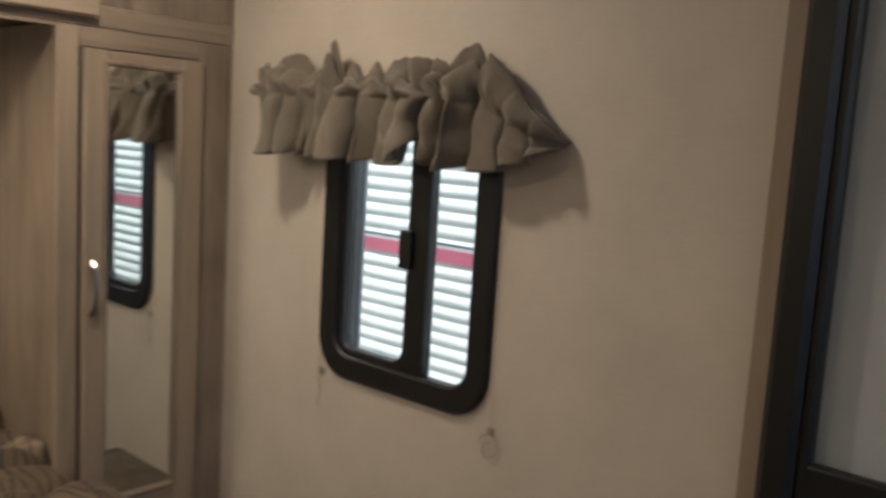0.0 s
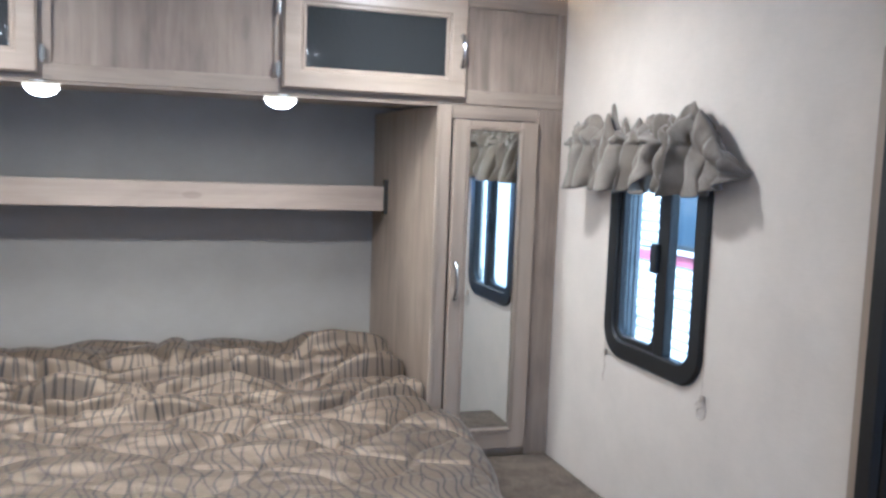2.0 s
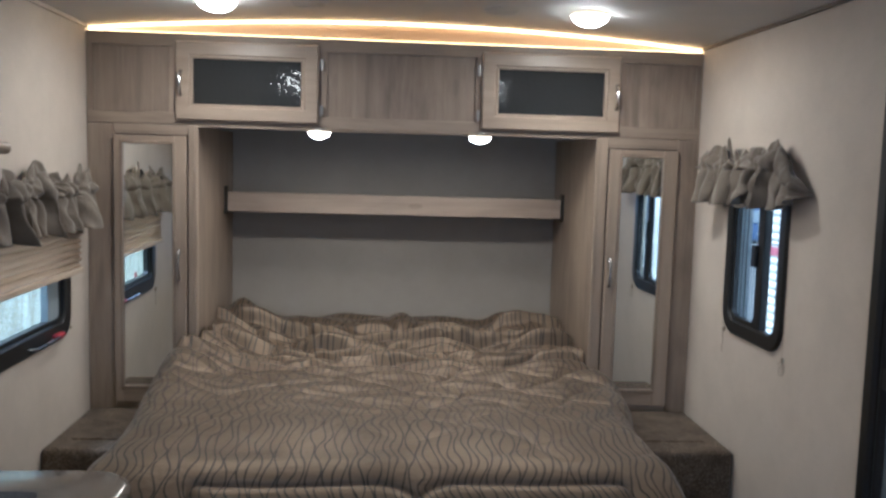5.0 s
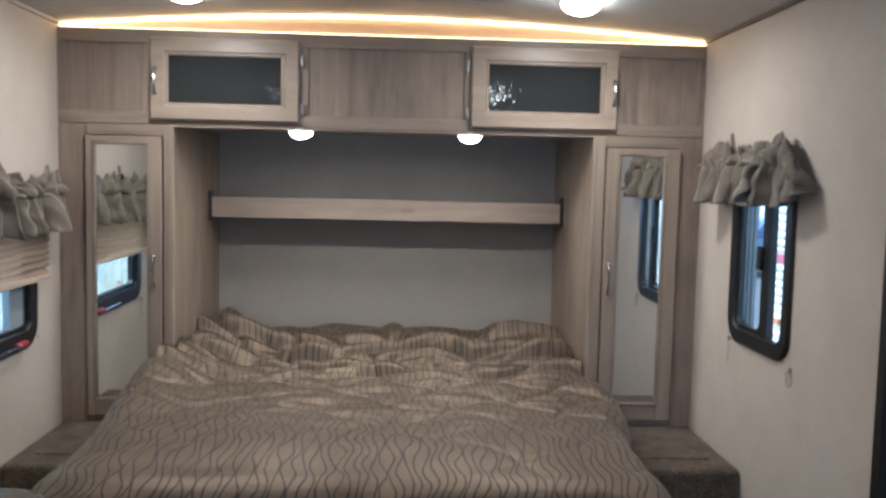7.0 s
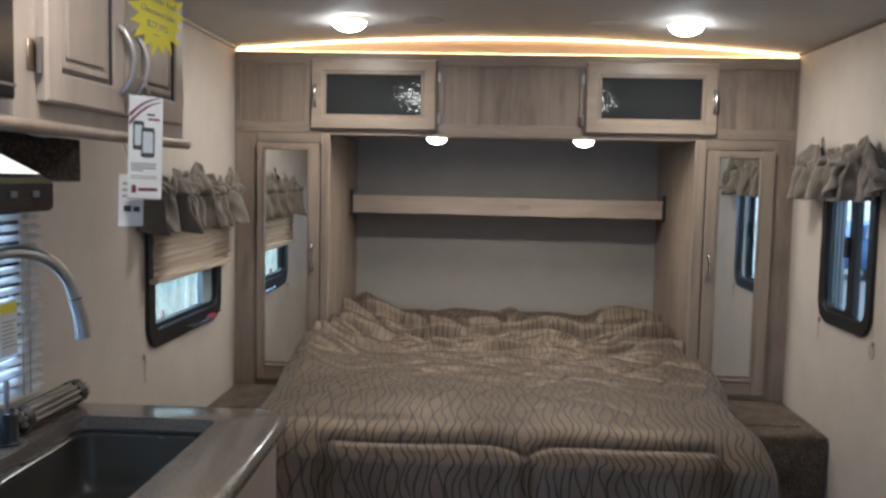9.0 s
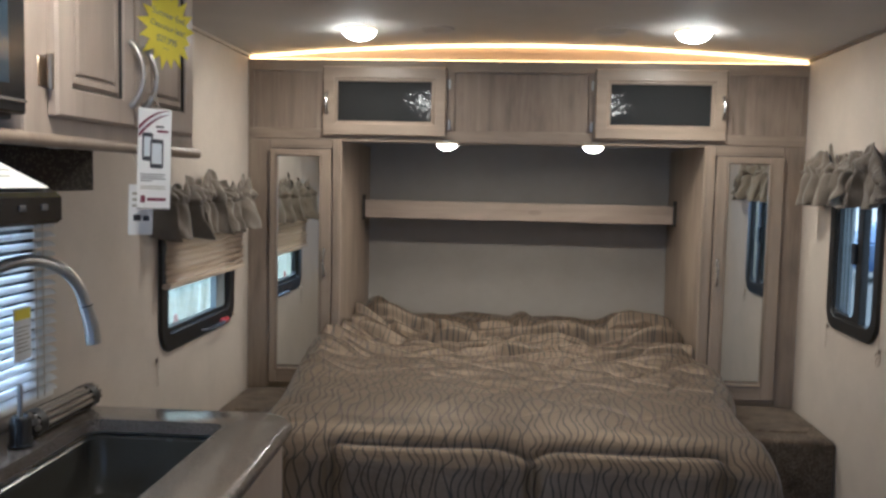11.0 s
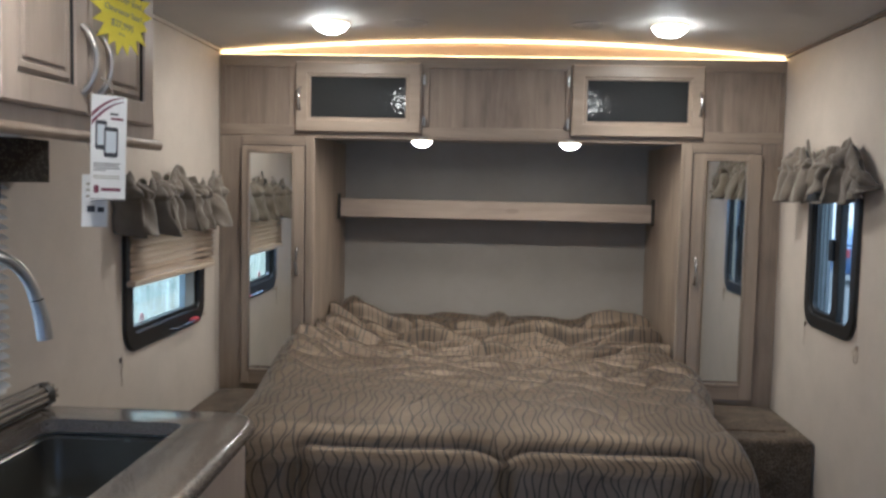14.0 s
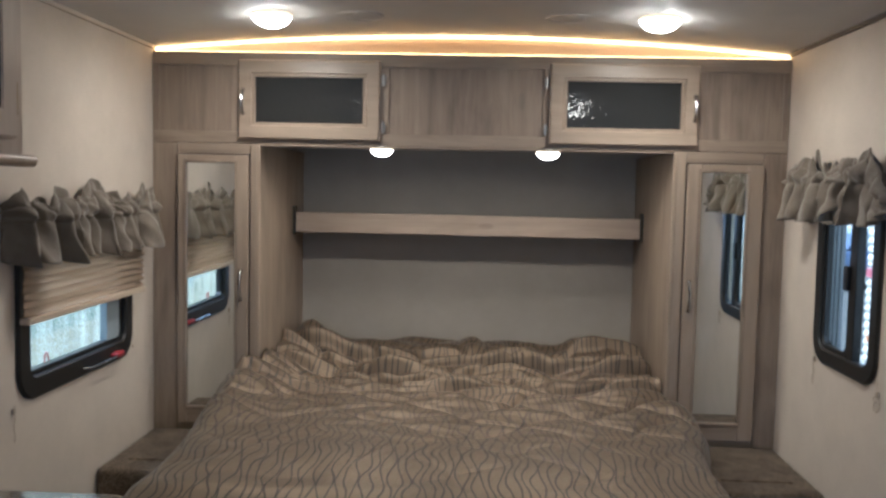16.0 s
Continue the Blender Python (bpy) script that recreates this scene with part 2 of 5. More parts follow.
def printed_valance():
    n = Nodes("dark_print_fabric")
    vo = n.add("ShaderNodeTexVoronoi", Scale=95.0)
    n.put(vo.inputs["Vector"], n.coords((1, 1, 1.3)))
    colour = n.ramp(vo.outputs["Distance"], [(0.2, (0.10, 0.085, 0.06)), (0.5, (0.028, 0.024, 0.02))])
    return n.set(Base_Color=colour, Roughness=0.9)


def quilt_fabric():
    """Satin quilt with dark wavy lines that swell apart and meet in pairs; u runs across the bed and v along it, in metres."""
    n = Nodes("quilt_satin")
    uv = n.add("ShaderNodeTexCoord").outputs["UV"]
    sep = n.add("ShaderNodeSeparateXYZ")
    n.put(sep.inputs[0], uv)
    u0, v0 = sep.outputs[0], sep.outputs[1]
    w1 = n.math("SUBTRACT", n.noise(uv, 3.1, 2), 0.5)
    w2 = n.math("SUBTRACT", n.noise(uv, 9.0, 2), 0.5)
    u = n.math("ADD", u0, n.math("ADD", n.math("MULTIPLY", w1, 0.05), n.math("MULTIPLY", w2, 0.016)))

    place = n.add("ShaderNodeCombineXYZ", X=n.math("MULTIPLY", u0, 7.0), Y=n.math("MULTIPLY", v0, 2.2))
    drift = n.math("MULTIPLY", n.noise(place.outputs[0], 1.0, 2), 6.0)

    def family(period, shift, amp, wave, seed, width):
        """Lines that wave together with their neighbours, each a little off."""
        cell = n.math("FLOOR", n.math("DIVIDE", n.math("ADD", u, shift), period))
        lane = n.add("ShaderNodeCombineXYZ", X=n.math("MULTIPLY_ADD", cell, 0.84, seed), Y=n.math("MULTIPLY", v0, 1.1))
        own = n.math("MULTIPLY", n.noise(lane.outputs[0], 1.0, 1), 12.0)
        s = n.math("SINE", n.math("ADD", n.math("MULTIPLY", v0, 2 * math.pi / wave), n.math("ADD", drift, own)))
        centre = n.math("MULTIPLY", n.math("ADD", cell, 0.5), period)
        d = n.math("ABSOLUTE", n.math("SUBTRACT", n.math("ADD", u, shift), n.math("MULTIPLY_ADD", s, amp, centre)))
        return n.math("SUBTRACT", 1.0, n.math("DIVIDE", d, width), clamp=True)

    a = family(0.046, 0.0, 0.0105, 0.175, 0.0, 0.0031)
    b = family(0.046, 0.0215, 0.0105, 0.175, 0.42, 0.0031)
    lines = n.math("MULTIPLY", n.math("MAXIMUM", a, b), 3.2, clamp=True)
    sheen = n.noise(uv, 5.0, 4)
    base = n.ramp(sheen, [(0.3, (0.122, 0.090, 0.056)), (0.7, (0.176, 0.133, 0.085))])
    thread = n.noise(uv, 700, 2)
    crinkle = n.math("MULTIPLY_ADD", thread, 0.06, n.noise(uv, 34, 3))
    colour = n.mix(n.math("MULTIPLY", lines, 0.94), base, (0.012, 0.009, 0.008))
    return n.set(Base_Color=colour, Roughness=n.math("MULTIPLY_ADD", lines, 0.12, 0.50), Specular_IOR_Level=0.5, Metallic=n.math("MULTIPLY_ADD", lines, -0.46, 0.52), Sheen_Weight=0.1,
                 Normal=n.bump(crinkle, 0.30, 0.012))


MIRROR, SMOKED, CARPET, WORKTOP = mirror_material(), smoked_glass(), carpet(), speckled_top()
VALANCE = fabric("valance_linen", (0.182, 0.155, 0.117), (0.100, 0.084, 0.063))
SHADE = translucent_cloth("shade_cream", (0.54, 0.44, 0.33), 0.04)
BLIND = translucent_cloth("blind_vinyl", (0.80, 0.82, 0.84), 0.30)
PRINT, QUILT = printed_valance(), quilt_fabric()
SIDING = plain("white_siding", (0.54, 0.54, 0.525), 0.4, var=0.05, grain=60, bump=0.02)
STRIPE = plain("red_stripe", (0.32, 0.08, 0.12), 0.4)
GRAVEL = plain("gravel", (0.30, 0.29, 0.27), 0.9, var=0.35, scale=1.5, grain=40, bump=0.6)
TINT_PANE = plain("dark_pane", (0.035, 0.05, 0.07), 0.08, var=0.2, bump=0.0)


# ---- geometry helpers ----
def part(name, bm, material, parent, label=""):
    """Links a bmesh, built in world places, as one mesh object under a thing or a part."""
    me = bpy.data.meshes.new(name)
    at = parent.matrix_world.translation if parent else Vector()
    if parent:
        bpy.context.view_layer.update()
        at = parent.matrix_world.translation.copy()
        bm.transform(Matrix.Translation(-at))
    bm.normal_update()
    bm.to_mesh(me)
    bm.free()
    me.materials.append(material)
    ob = new(name, me)
    ob.parent = parent
    if label:
        ob["label"] = label
    return ob


def thing(name, at, label, category, group="", kind=""):
    ob = new(name)
    ob.location = at
    ob.empty_display_size = 0.05
    bpy.context.view_layer.update()
    return tagged(ob, label, category, group, kind)


def smooth(ob, angle=40):
    ob.data.shade_smooth()
    ob.data.set_sharp_from_angle(angle=radians(angle))
    return ob


def box(x0, x1, y0, y1, z0, z1, bevel=0.0, seg=2, bm=None):
    own = bmesh.new()
    bmesh.ops.create_cube(own, size=1.0)
    own.transform(Matrix.Translation(((x0 + x1) / 2, (y0 + y1) / 2, (z0 + z1) / 2)) @ Matrix.Diagonal((abs(x1 - x0), abs(y1 - y0), abs(z1 - z0), 1)))
    if bevel:
        bmesh.ops.bevel(own, geom=own.edges[:], offset=bevel, segments=seg, affect="EDGES", profile=0.5)
    if bm is None:
        return own
    return join(bm, own)


def join(bm, other):
    me = bpy.data.meshes.new("tmp")
    other.to_mesh(me)
    other.free()
    bm.from_mesh(me)
    bpy.data.meshes.remove(me)
    return bm


def lathe(profile, steps=28, m=Matrix()):
    """A solid turned round z from (radius, height) pairs."""
    bm = bmesh.new()
    rings = [[bm.verts.new((r * math.cos(2 * math.pi * k / steps), r * math.sin(2 * math.pi * k / steps), z)) for k in range(steps)] for r, z in profile]
    for a, b in zip(rings, rings[1:]):
        for k in range(steps):
            bm.faces.new((a[k], a[(k + 1) % steps], b[(k + 1) % steps], b[k]))
    bm.faces.new(rings[0][::-1])
    bm.faces.new(rings[-1])
    bmesh.ops.recalc_face_normals(bm, faces=bm.faces[:])
    bm.transform(m)
    return bm


def tube(points, radius, steps=12, bm=None):
    """A round bar along points; radius may be a list."""
    bm = bm or bmesh.new()
    pts = [Vector(p) for p in points]
    rad = radius if isinstance(radius, (list, tuple)) else [radius] * len(pts)
    rings = []
    up = Vector((0.0, 0.0, 1.0)) if abs((pts[1] - pts[0]).normalized().z) < 0.9 else Vector((1.0, 0.0, 0.0))
    for i, p in enumerate(pts):
        d = (pts[min(i + 1, len(pts) - 1)] - pts[max(i - 1, 0)]).normalized()
        side = d.cross(up).normalized()
        up = side.cross(d).normalized()
        rings.append([bm.verts.new(p + rad[i] * (math.cos(2 * math.pi * k / steps) * side + math.sin(2 * math.pi * k / steps) * up)) for k in range(steps)])
    for a, b in zip(rings, rings[1:]):
        for k in range(steps):
            bm.faces.new((a[k], a[(k + 1) % steps], b[(k + 1) % steps], b[k]))
    bm.faces.new(rings[0][::-1])
    bm.faces.new(rings[-1])
    bmesh.ops.recalc_face_normals(bm, faces=bm.faces[:])
    return bm


def rounded(a0, a1, b0, b1, r, n=7):
    """The outline of a rectangle with round corners, anticlockwise."""
    r = max(r, 0.0005)
    pts = []
    for ca, cb, start in ((a1 - r, b1 - r, 0), (a0 + r, b1 - r, 90), (a0 + r, b0 + r, 180), (a1 - r, b0 + r, 270)):
        for k in range(n + 1):
            t = radians(start + 90 * k / n)
            pts.append((ca + r * math.cos(t), cb + r * math.sin(t)))
    return pts


def ring(a0, a1, b0, b1, r, width, depth, to, back=0.0, soft=0.006):
    """A frame with round corners: outer outline, a face of that width, softened edges; to(a, b, c) lays it into the world."""
    bm = bmesh.new()
    prof = [(0.0, back), (0.0, depth - soft), (soft, depth), (width - soft, depth), (width, depth - soft), (width, back)]
    loops = []
    for inset, c in prof:
        loops.append([bm.verts.new(to(a, b, c)) for a, b in rounded(a0 + inset, a1 - inset, b0 + inset, b1 - inset, r - inset * 0.8)])
    for p, q in zip(loops, loops[1:] + loops[:1]):
        m = len(p)
        for k in range(m):
            bm.faces.new((p[k], p[(k + 1) % m], q[(k + 1) % m], q[k]))
    bmesh.ops.recalc_face_normals(bm, faces=bm.faces[:])
    return bm


def sheet(outline, c0, c1, to):
    """A flat plate between two depths with the given outline."""
    bm = bmesh.new()
    front = [bm.verts.new(to(a, b, c1)) for a, b in outline]
    rear = [bm.verts.new(to(a, b, c0)) for a, b in outline]
    bm.faces.new(front)
    bm.faces.new(rear[::-1])
    m = len(front)
    for k in range(m):
        bm.faces.new((front[k], rear[k], rear[(k + 1) % m], front[(k + 1) % m]))
    bmesh.ops.recalc_face_normals(bm, faces=bm.faces[:])
    return bm


def bowl(x, y, z, r, depth, up=False):
    """A shallow round lens that hangs below z."""
    prof = [(r * math.cos(radians(a)), -depth * math.sin(radians(a))) for a in range(0, 90, 9)] + [(0.001, -depth)]
    return lathe(prof, 28, Matrix.Translation((x, y, z)))


def lettering(words, size, m, material, parent, align="CENTER"):
    cu = bpy.data.curves.new("lettering", "FONT")
    cu.body, cu.size, cu.align_x, cu.align_y, cu.extrude = words, size, align, "CENTER", 0.0003
    cu.materials.append(material)
    ob = new("lettering", cu)
    bpy.context.view_layer.update()
    ob.parent = parent
    ob.matrix_parent_inverse = parent.matrix_world.inverted()
    ob.matrix_world = m
    return ob


W, HEAD, TAIL = 1.17, 0.80, -5.6          # half width; head wall; wall behind the camera
CEIL_SIDE, CEIL_MID = 2.02, 2.077
OVER_LOW, CAB_TOP = 1.668, 2.004          # overhead cabinet
WINDOW_E = (-0.797, -0.345, 0.985, 1.60)  # y0 y1 z0 z1 of the window beside the entry door
WINDOW_W = (-0.965, -0.215, 0.908, 1.43)
WINDOW_K = (-2.75, -1.72, 0.97, 1.52)
DOOR_Y = (-1.98, -1.295)


def east(a, b, c):
    return Vector((W - c, a, b))


def west(a, b, c):
    return Vector((-W + c, a, b))


def north(a, b, c):
    return Vector((a, -c, b))


def ceiling_z(x):
    return CEIL_SIDE + (CEIL_MID - CEIL_SIDE) * (1 - (x / W) ** 2)


# ---- the shell ----
def wall_with_openings(name, x0, x1, y0, y1, z0, z1, holes):
    """A thick wall along y, made of the strips round its openings."""
    bm = bmesh.new()
    ys = sorted({y0, y1, *[h[0] for h in holes], *[h[1] for h in holes]})
    for a, b in zip(ys, ys[1:]):
        cuts = sorted((h[2], h[3]) for h in holes if h[0] <= a and h[1] >= b)
        z = z0
        for lo, hi in cuts:
            if lo > z:
                box(x0, x1, a, b, z, lo, bm=bm)
            z = max(z, hi)
        if z < z1:
            box(x0, x1, a, b, z, z1, bm=bm)
    return part(name, bm, WALL, None)


INSET = 0.03
hole = lambda w: (w[0] + INSET, w[1] - INSET, w[2] + INSET, w[3] - INSET)
wall_e = wall_with_openings("wall_east", W, W + 0.04, TAIL, HEAD + 0.05, -0.1, 2.2, [hole(WINDOW_E), (WINDOW_E[0] + 0.008, WINDOW_E[1] - 0.008, WINDOW_E[2] + 0.09, WINDOW_E[3] - 0.09), (DOOR_Y[0], DOOR_Y[1], 0.02, 1.9)])
tagged(wall_e, "off-white textured vinyl wall beside the bed and door", "wall", kind="structure")
wall_w = wall_with_openings("wall_west", -W - 0.05, -W, TAIL, HEAD + 0.05, -0.1, 2.2, [hole(WINDOW_W), hole(WINDOW_K)])
tagged(wall_w, "off-white textured vinyl wall behind the galley", "wall", kind="structure")
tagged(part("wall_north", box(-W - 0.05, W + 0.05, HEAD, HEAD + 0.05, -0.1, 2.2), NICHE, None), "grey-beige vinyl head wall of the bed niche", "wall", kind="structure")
bm = box(-W - 0.05, W + 0.05, TAIL - 0.05, TAIL, -0.1, 1.02)
box(-W - 0.05, W + 0.05, TAIL - 0.05, TAIL, 1.62, 2.2, bm=bm)
for s in (-1, 1):
    box(s * 0.68, s * (W + 0.05), TAIL - 0.05, TAIL, 1.02, 1.62, bm=bm)
tagged(part("wall_south", bm, WALL, None), "plain off-white vinyl wall closing the trailer", "wall", kind="structure")
tagged(part("floor", box(-W, W, TAIL, HEAD, -0.1, 0.0), FLOOR, None), "dark wood-look vinyl floor", "floor", kind="structure")


def arched_ceiling():
    bm = bmesh.new()
    n = 24
    rows = []
    for k in range(n + 1):
        x = -W - 0.04 + (2 * W + 0.08) * k / n
        z = ceiling_z(max(-W, min(W, x)))
        rows.append([bm.verts.new((x, y, h)) for y, h in ((TAIL, z), (HEAD, z), (HEAD, z + 0.06), (TAIL, z + 0.06))])
    for a, b in zip(rows, rows[1:]):
        for i in range(4):
            bm.faces.new((a[i], a[(i + 1) % 4], b[(i + 1) % 4], b[i]))
    bm.faces.new(rows[0])
    bm.faces.new(rows[-1][::-1])
    bmesh.ops.recalc_face_normals(bm, faces=bm.faces[:])
    ob = part("ceiling", bm, CEILING, None)
    smooth(ob)
    return tagged(ob, "gently arched pale grey vinyl ceiling", "ceiling", kind="structure")


arched_ceiling()
for side in (-1, 1):
    tr = part("trim", box(side * (W - 0.012), side * (W - 0.001), TAIL, -0.004, CEIL_SIDE - 0.010, CEIL_SIDE + 0.004, 0.003), plain("brown_trim", (0.09, 0.072, 0.056), 0.5) if side > 0 else WALL, None)
    tagged(tr, "slim trim strip between wall and ceiling", "trim", kind="structure")


# ---- overhead cabinet across the bed end ----
def pull(parent, x, y, z0, z1, out=-1, name="handle"):
    """A slim arched chrome pull on a front that faces -y."""
    pts = []
    for k in range(13):
        t = k / 12
        pts.append((x, y + out * 0.024 * math.sin(math.pi * t) ** 0.6, z0 + (z1 - z0) * t))
    ob = part(name, tube(pts, [0.0045 + 0.003 * abs(2 * k / 12 - 1) for k in range(13)], 8), CHROME, parent, "chrome bar handle")
    return smooth(ob)


def hinge(parent, x, y, z):
    bm = tube([(x, y, z - 0.022), (x, y, z + 0.022)], 0.003, 8)
    box(x - 0.006, x + 0.006, y + 0.001, y + 0.004, z - 0.016, z + 0.016, 0.001, 1, bm=bm)
    return smooth(part("hinge", bm, STEEL, parent, "small steel hinge"))


overhead = thing("overhead_cabinet", (0, 0.3, OVER_LOW), "grey-washed wooden overhead cabinet with two smoked glass doors", "cabinet")
part("body", box(-W + 0.001, W - 0.001, 0.012, 0.42, OVER_LOW + 0.004, CAB_TOP - 0.004), WOOD_X, overhead)
# face frame: rails and stiles proud of three fixed panels
part("bottom_rail", box(-W + 0.001, W - 0.001, 0.0, 0.014, OVER_LOW, 1.712, 0.002), WOOD_X, overhead)
part("top_rail", box(-W + 0.001, W - 0.001, 0.0, 0.014, 1.955, CAB_TOP, 0.002), WOOD_X, overhead)
for x0, x1 in ((-W + 0.001, -1.145), (-0.872, -0.80), (-0.34, -0.282), (0.282, 0.34), (0.80, 0.872), (1.145, W - 0.001)):
    part("stile", box(x0, x1, 0.0005, 0.0142, 1.712, 1.955, 0.002), WOOD, overhead)
for x0, x1 in ((-1.145, -0.872), (-0.282, 0.282), (0.872, 1.145)):
    part("panel", box(x0, x1, 0.009, 0.013, 1.712, 1.955), WOOD, overhead)
part("lip", box(-W + 0.001, W - 0.001, 0.003, 0.012, OVER_LOW - 0.008, OVER_LOW - 0.0005, 0.001, 1), WOOD_DOOR_X, overhead)


def glass_door(x0, x1, handle_x, hinge_x):
    z0, z1, y = 1.684, 1.975, -0.021
    d = part("door", ring(x0, x1, z0, z1, 0.004, 0.052, 0.021, north, 0.0025, 0.005), WOOD_DOOR_X, overhead, "pale wood frame door")
    part("moulding", ring(x0 + 0.05, x1 - 0.05, z0 + 0.048, z1 - 0.048, 0.003, 0.014, 0.015, north, 0.004, 0.004), WOOD_DOOR, d)
    part("pane", box(x0 + 0.05, x1 - 0.05, -0.009, -0.004, z0 + 0.048, z1 - 0.048), SMOKED, d, "smoked black textured glass")
    pull(d, handle_x, y, 1.775, 1.865)
    for z in (1.735, 1.905):
        hinge(d, hinge_x, y + 0.008, z)


glass_door(-0.842, -0.315, -0.822, -0.303)
glass_door(0.305, 0.842, 0.826, 0.293)


def puck_light(x):
    p = thing("puck_light", (x, 0.05, OVER_LOW), "small round white puck light glowing warm under the overhead cabinet", "lamp", "puck lights")
    smooth(part("base", lathe([(0.047, 0.0), (0.049, -0.006), (0.046, -0.010)], 28, Matrix.Translation((x, 0.05, OVER_LOW + 0.0035))), WHITE_PLASTIC, p))
    smooth(part("lens", bowl(x, 0.05, OVER_LOW - 0.007, 0.0435, 0.031), PUCK_GLOW, p, "frosted glowing lens"))
    # Added ring, no part of the lamp: it imitates the lens's halo.
    smooth(part("lens_halo", lathe([(0.0440, OVER_LOW - 0.0065), (0.0455, OVER_LOW - 0.0085), (0.0450, OVER_LOW - 0.0125), (0.0425, OVER_LOW - 0.0140)], 28, Matrix.Translation((x, 0.05, 0.0))), HALO_GLOW, p, "amber glowing ring added as the lens's halo"))


for x in (-0.313, 0.309):
    puck_light(x)


# ---- light strip in the cove under the arched ceiling ----
def cove():
    t = thing("cove_light", (0, 0.03, CAB_TOP), "orange glowing light strips along the arched cove over the cabinet", "lamp")
    bm = bmesh.new()
    n = 32
    rows = []
    for k in range(n + 1):
        x = -W + 0.002 + (2 * W - 0.004) * k / n
        rows.append([bm.verts.new((x, y, z)) for y, z in ((0.030, CAB_TOP - 0.003), (0.030, ceiling_z(x) + 0.003), (0.037, ceiling_z(x) + 0.003), (0.037, CAB_TOP - 0.003))])
    for a, b in zip(rows, rows[1:]):
        for i in range(4):
            bm.faces.new((a[i], a[(i + 1) % 4], b[(i + 1) % 4], b[i]))
    bmesh.ops.recalc_face_normals(bm, faces=bm.faces[:])
    part("cove_panel", bm, COVE, t)
    pts = [(-W + 0.006 + (2 * W - 0.012) * k / 40, 0.016, ceiling_z(-W + 2 * W * k / 40) - 0.0065) for k in range(41)]
    part("upper_strip", tube(pts, 0.0046, 8), STRIP_GLOW, t, "bright amber strip")
    part("lower_strip", tube([(-W + 0.006, 0.018, CAB_TOP + 0.002), (W - 0.006, 0.018, CAB_TOP + 0.002)], 0.0024, 8), STRIP_GLOW, t, "bright amber strip")


cove()


def ceiling_lamp(x, y):
    z = ceiling_z(x)
    p = thing("ceiling_lamp", (x, y, z), "round flush ceiling lamp with a glowing frosted dome", "lamp", "ceiling lamps")
    smooth(part("base", lathe([(0.058, 0.004), (0.060, -0.004), (0.057, -0.009)], 32, Matrix.Translation((x, y, z))), WHITE_PLASTIC, p, "white base ring"))
    smooth(part("dome", bowl(x, y, z - 0.005, 0.063, 0.040), CEIL_GLOW, p, "glowing frosted dome"))
    # Amber halo round the dome, built as an added glowing ring.
    smooth(part("dome_halo", lathe([(0.0640, z - 0.0015), (0.0665, z - 0.0045), (0.0660, z - 0.0090), (0.0630, z - 0.0110)], 32, Matrix.Translation((x, y, 0.0))), HALO_GLOW, p, "amber glowing ring added as the dome's halo"))


for x in (-0.615, 0.612):
    for y in (-0.43, -2.38):
        ceiling_lamp(x, y)


def ceiling_speaker(x, y):
    z = ceiling_z(x)
    p = thing("ceiling_speaker", (x, y, z), "flat round grey speaker grille set in the ceiling", "speaker", "ceiling speakers")
    m = Matrix.Translation((x, y, z))
    smooth(part("rim", lathe([(0.080, 0.004), (0.080, -0.001), (0.078, -0.0025), (0.072, -0.002), (0.072, 0.002)], 36, m), CEILING, p))
    smooth(part("grille", lathe([(0.072, 0.003), (0.070, -0.0010), (0.03, -0.0015), (0.001, -0.0016)], 36, m), plain("grille_cloth", (0.54, 0.52, 0.49), 0.8, grain=600, bump=0.4), p))


for x in (-0.345, 0.34):
    ceiling_speaker(x, -0.35)


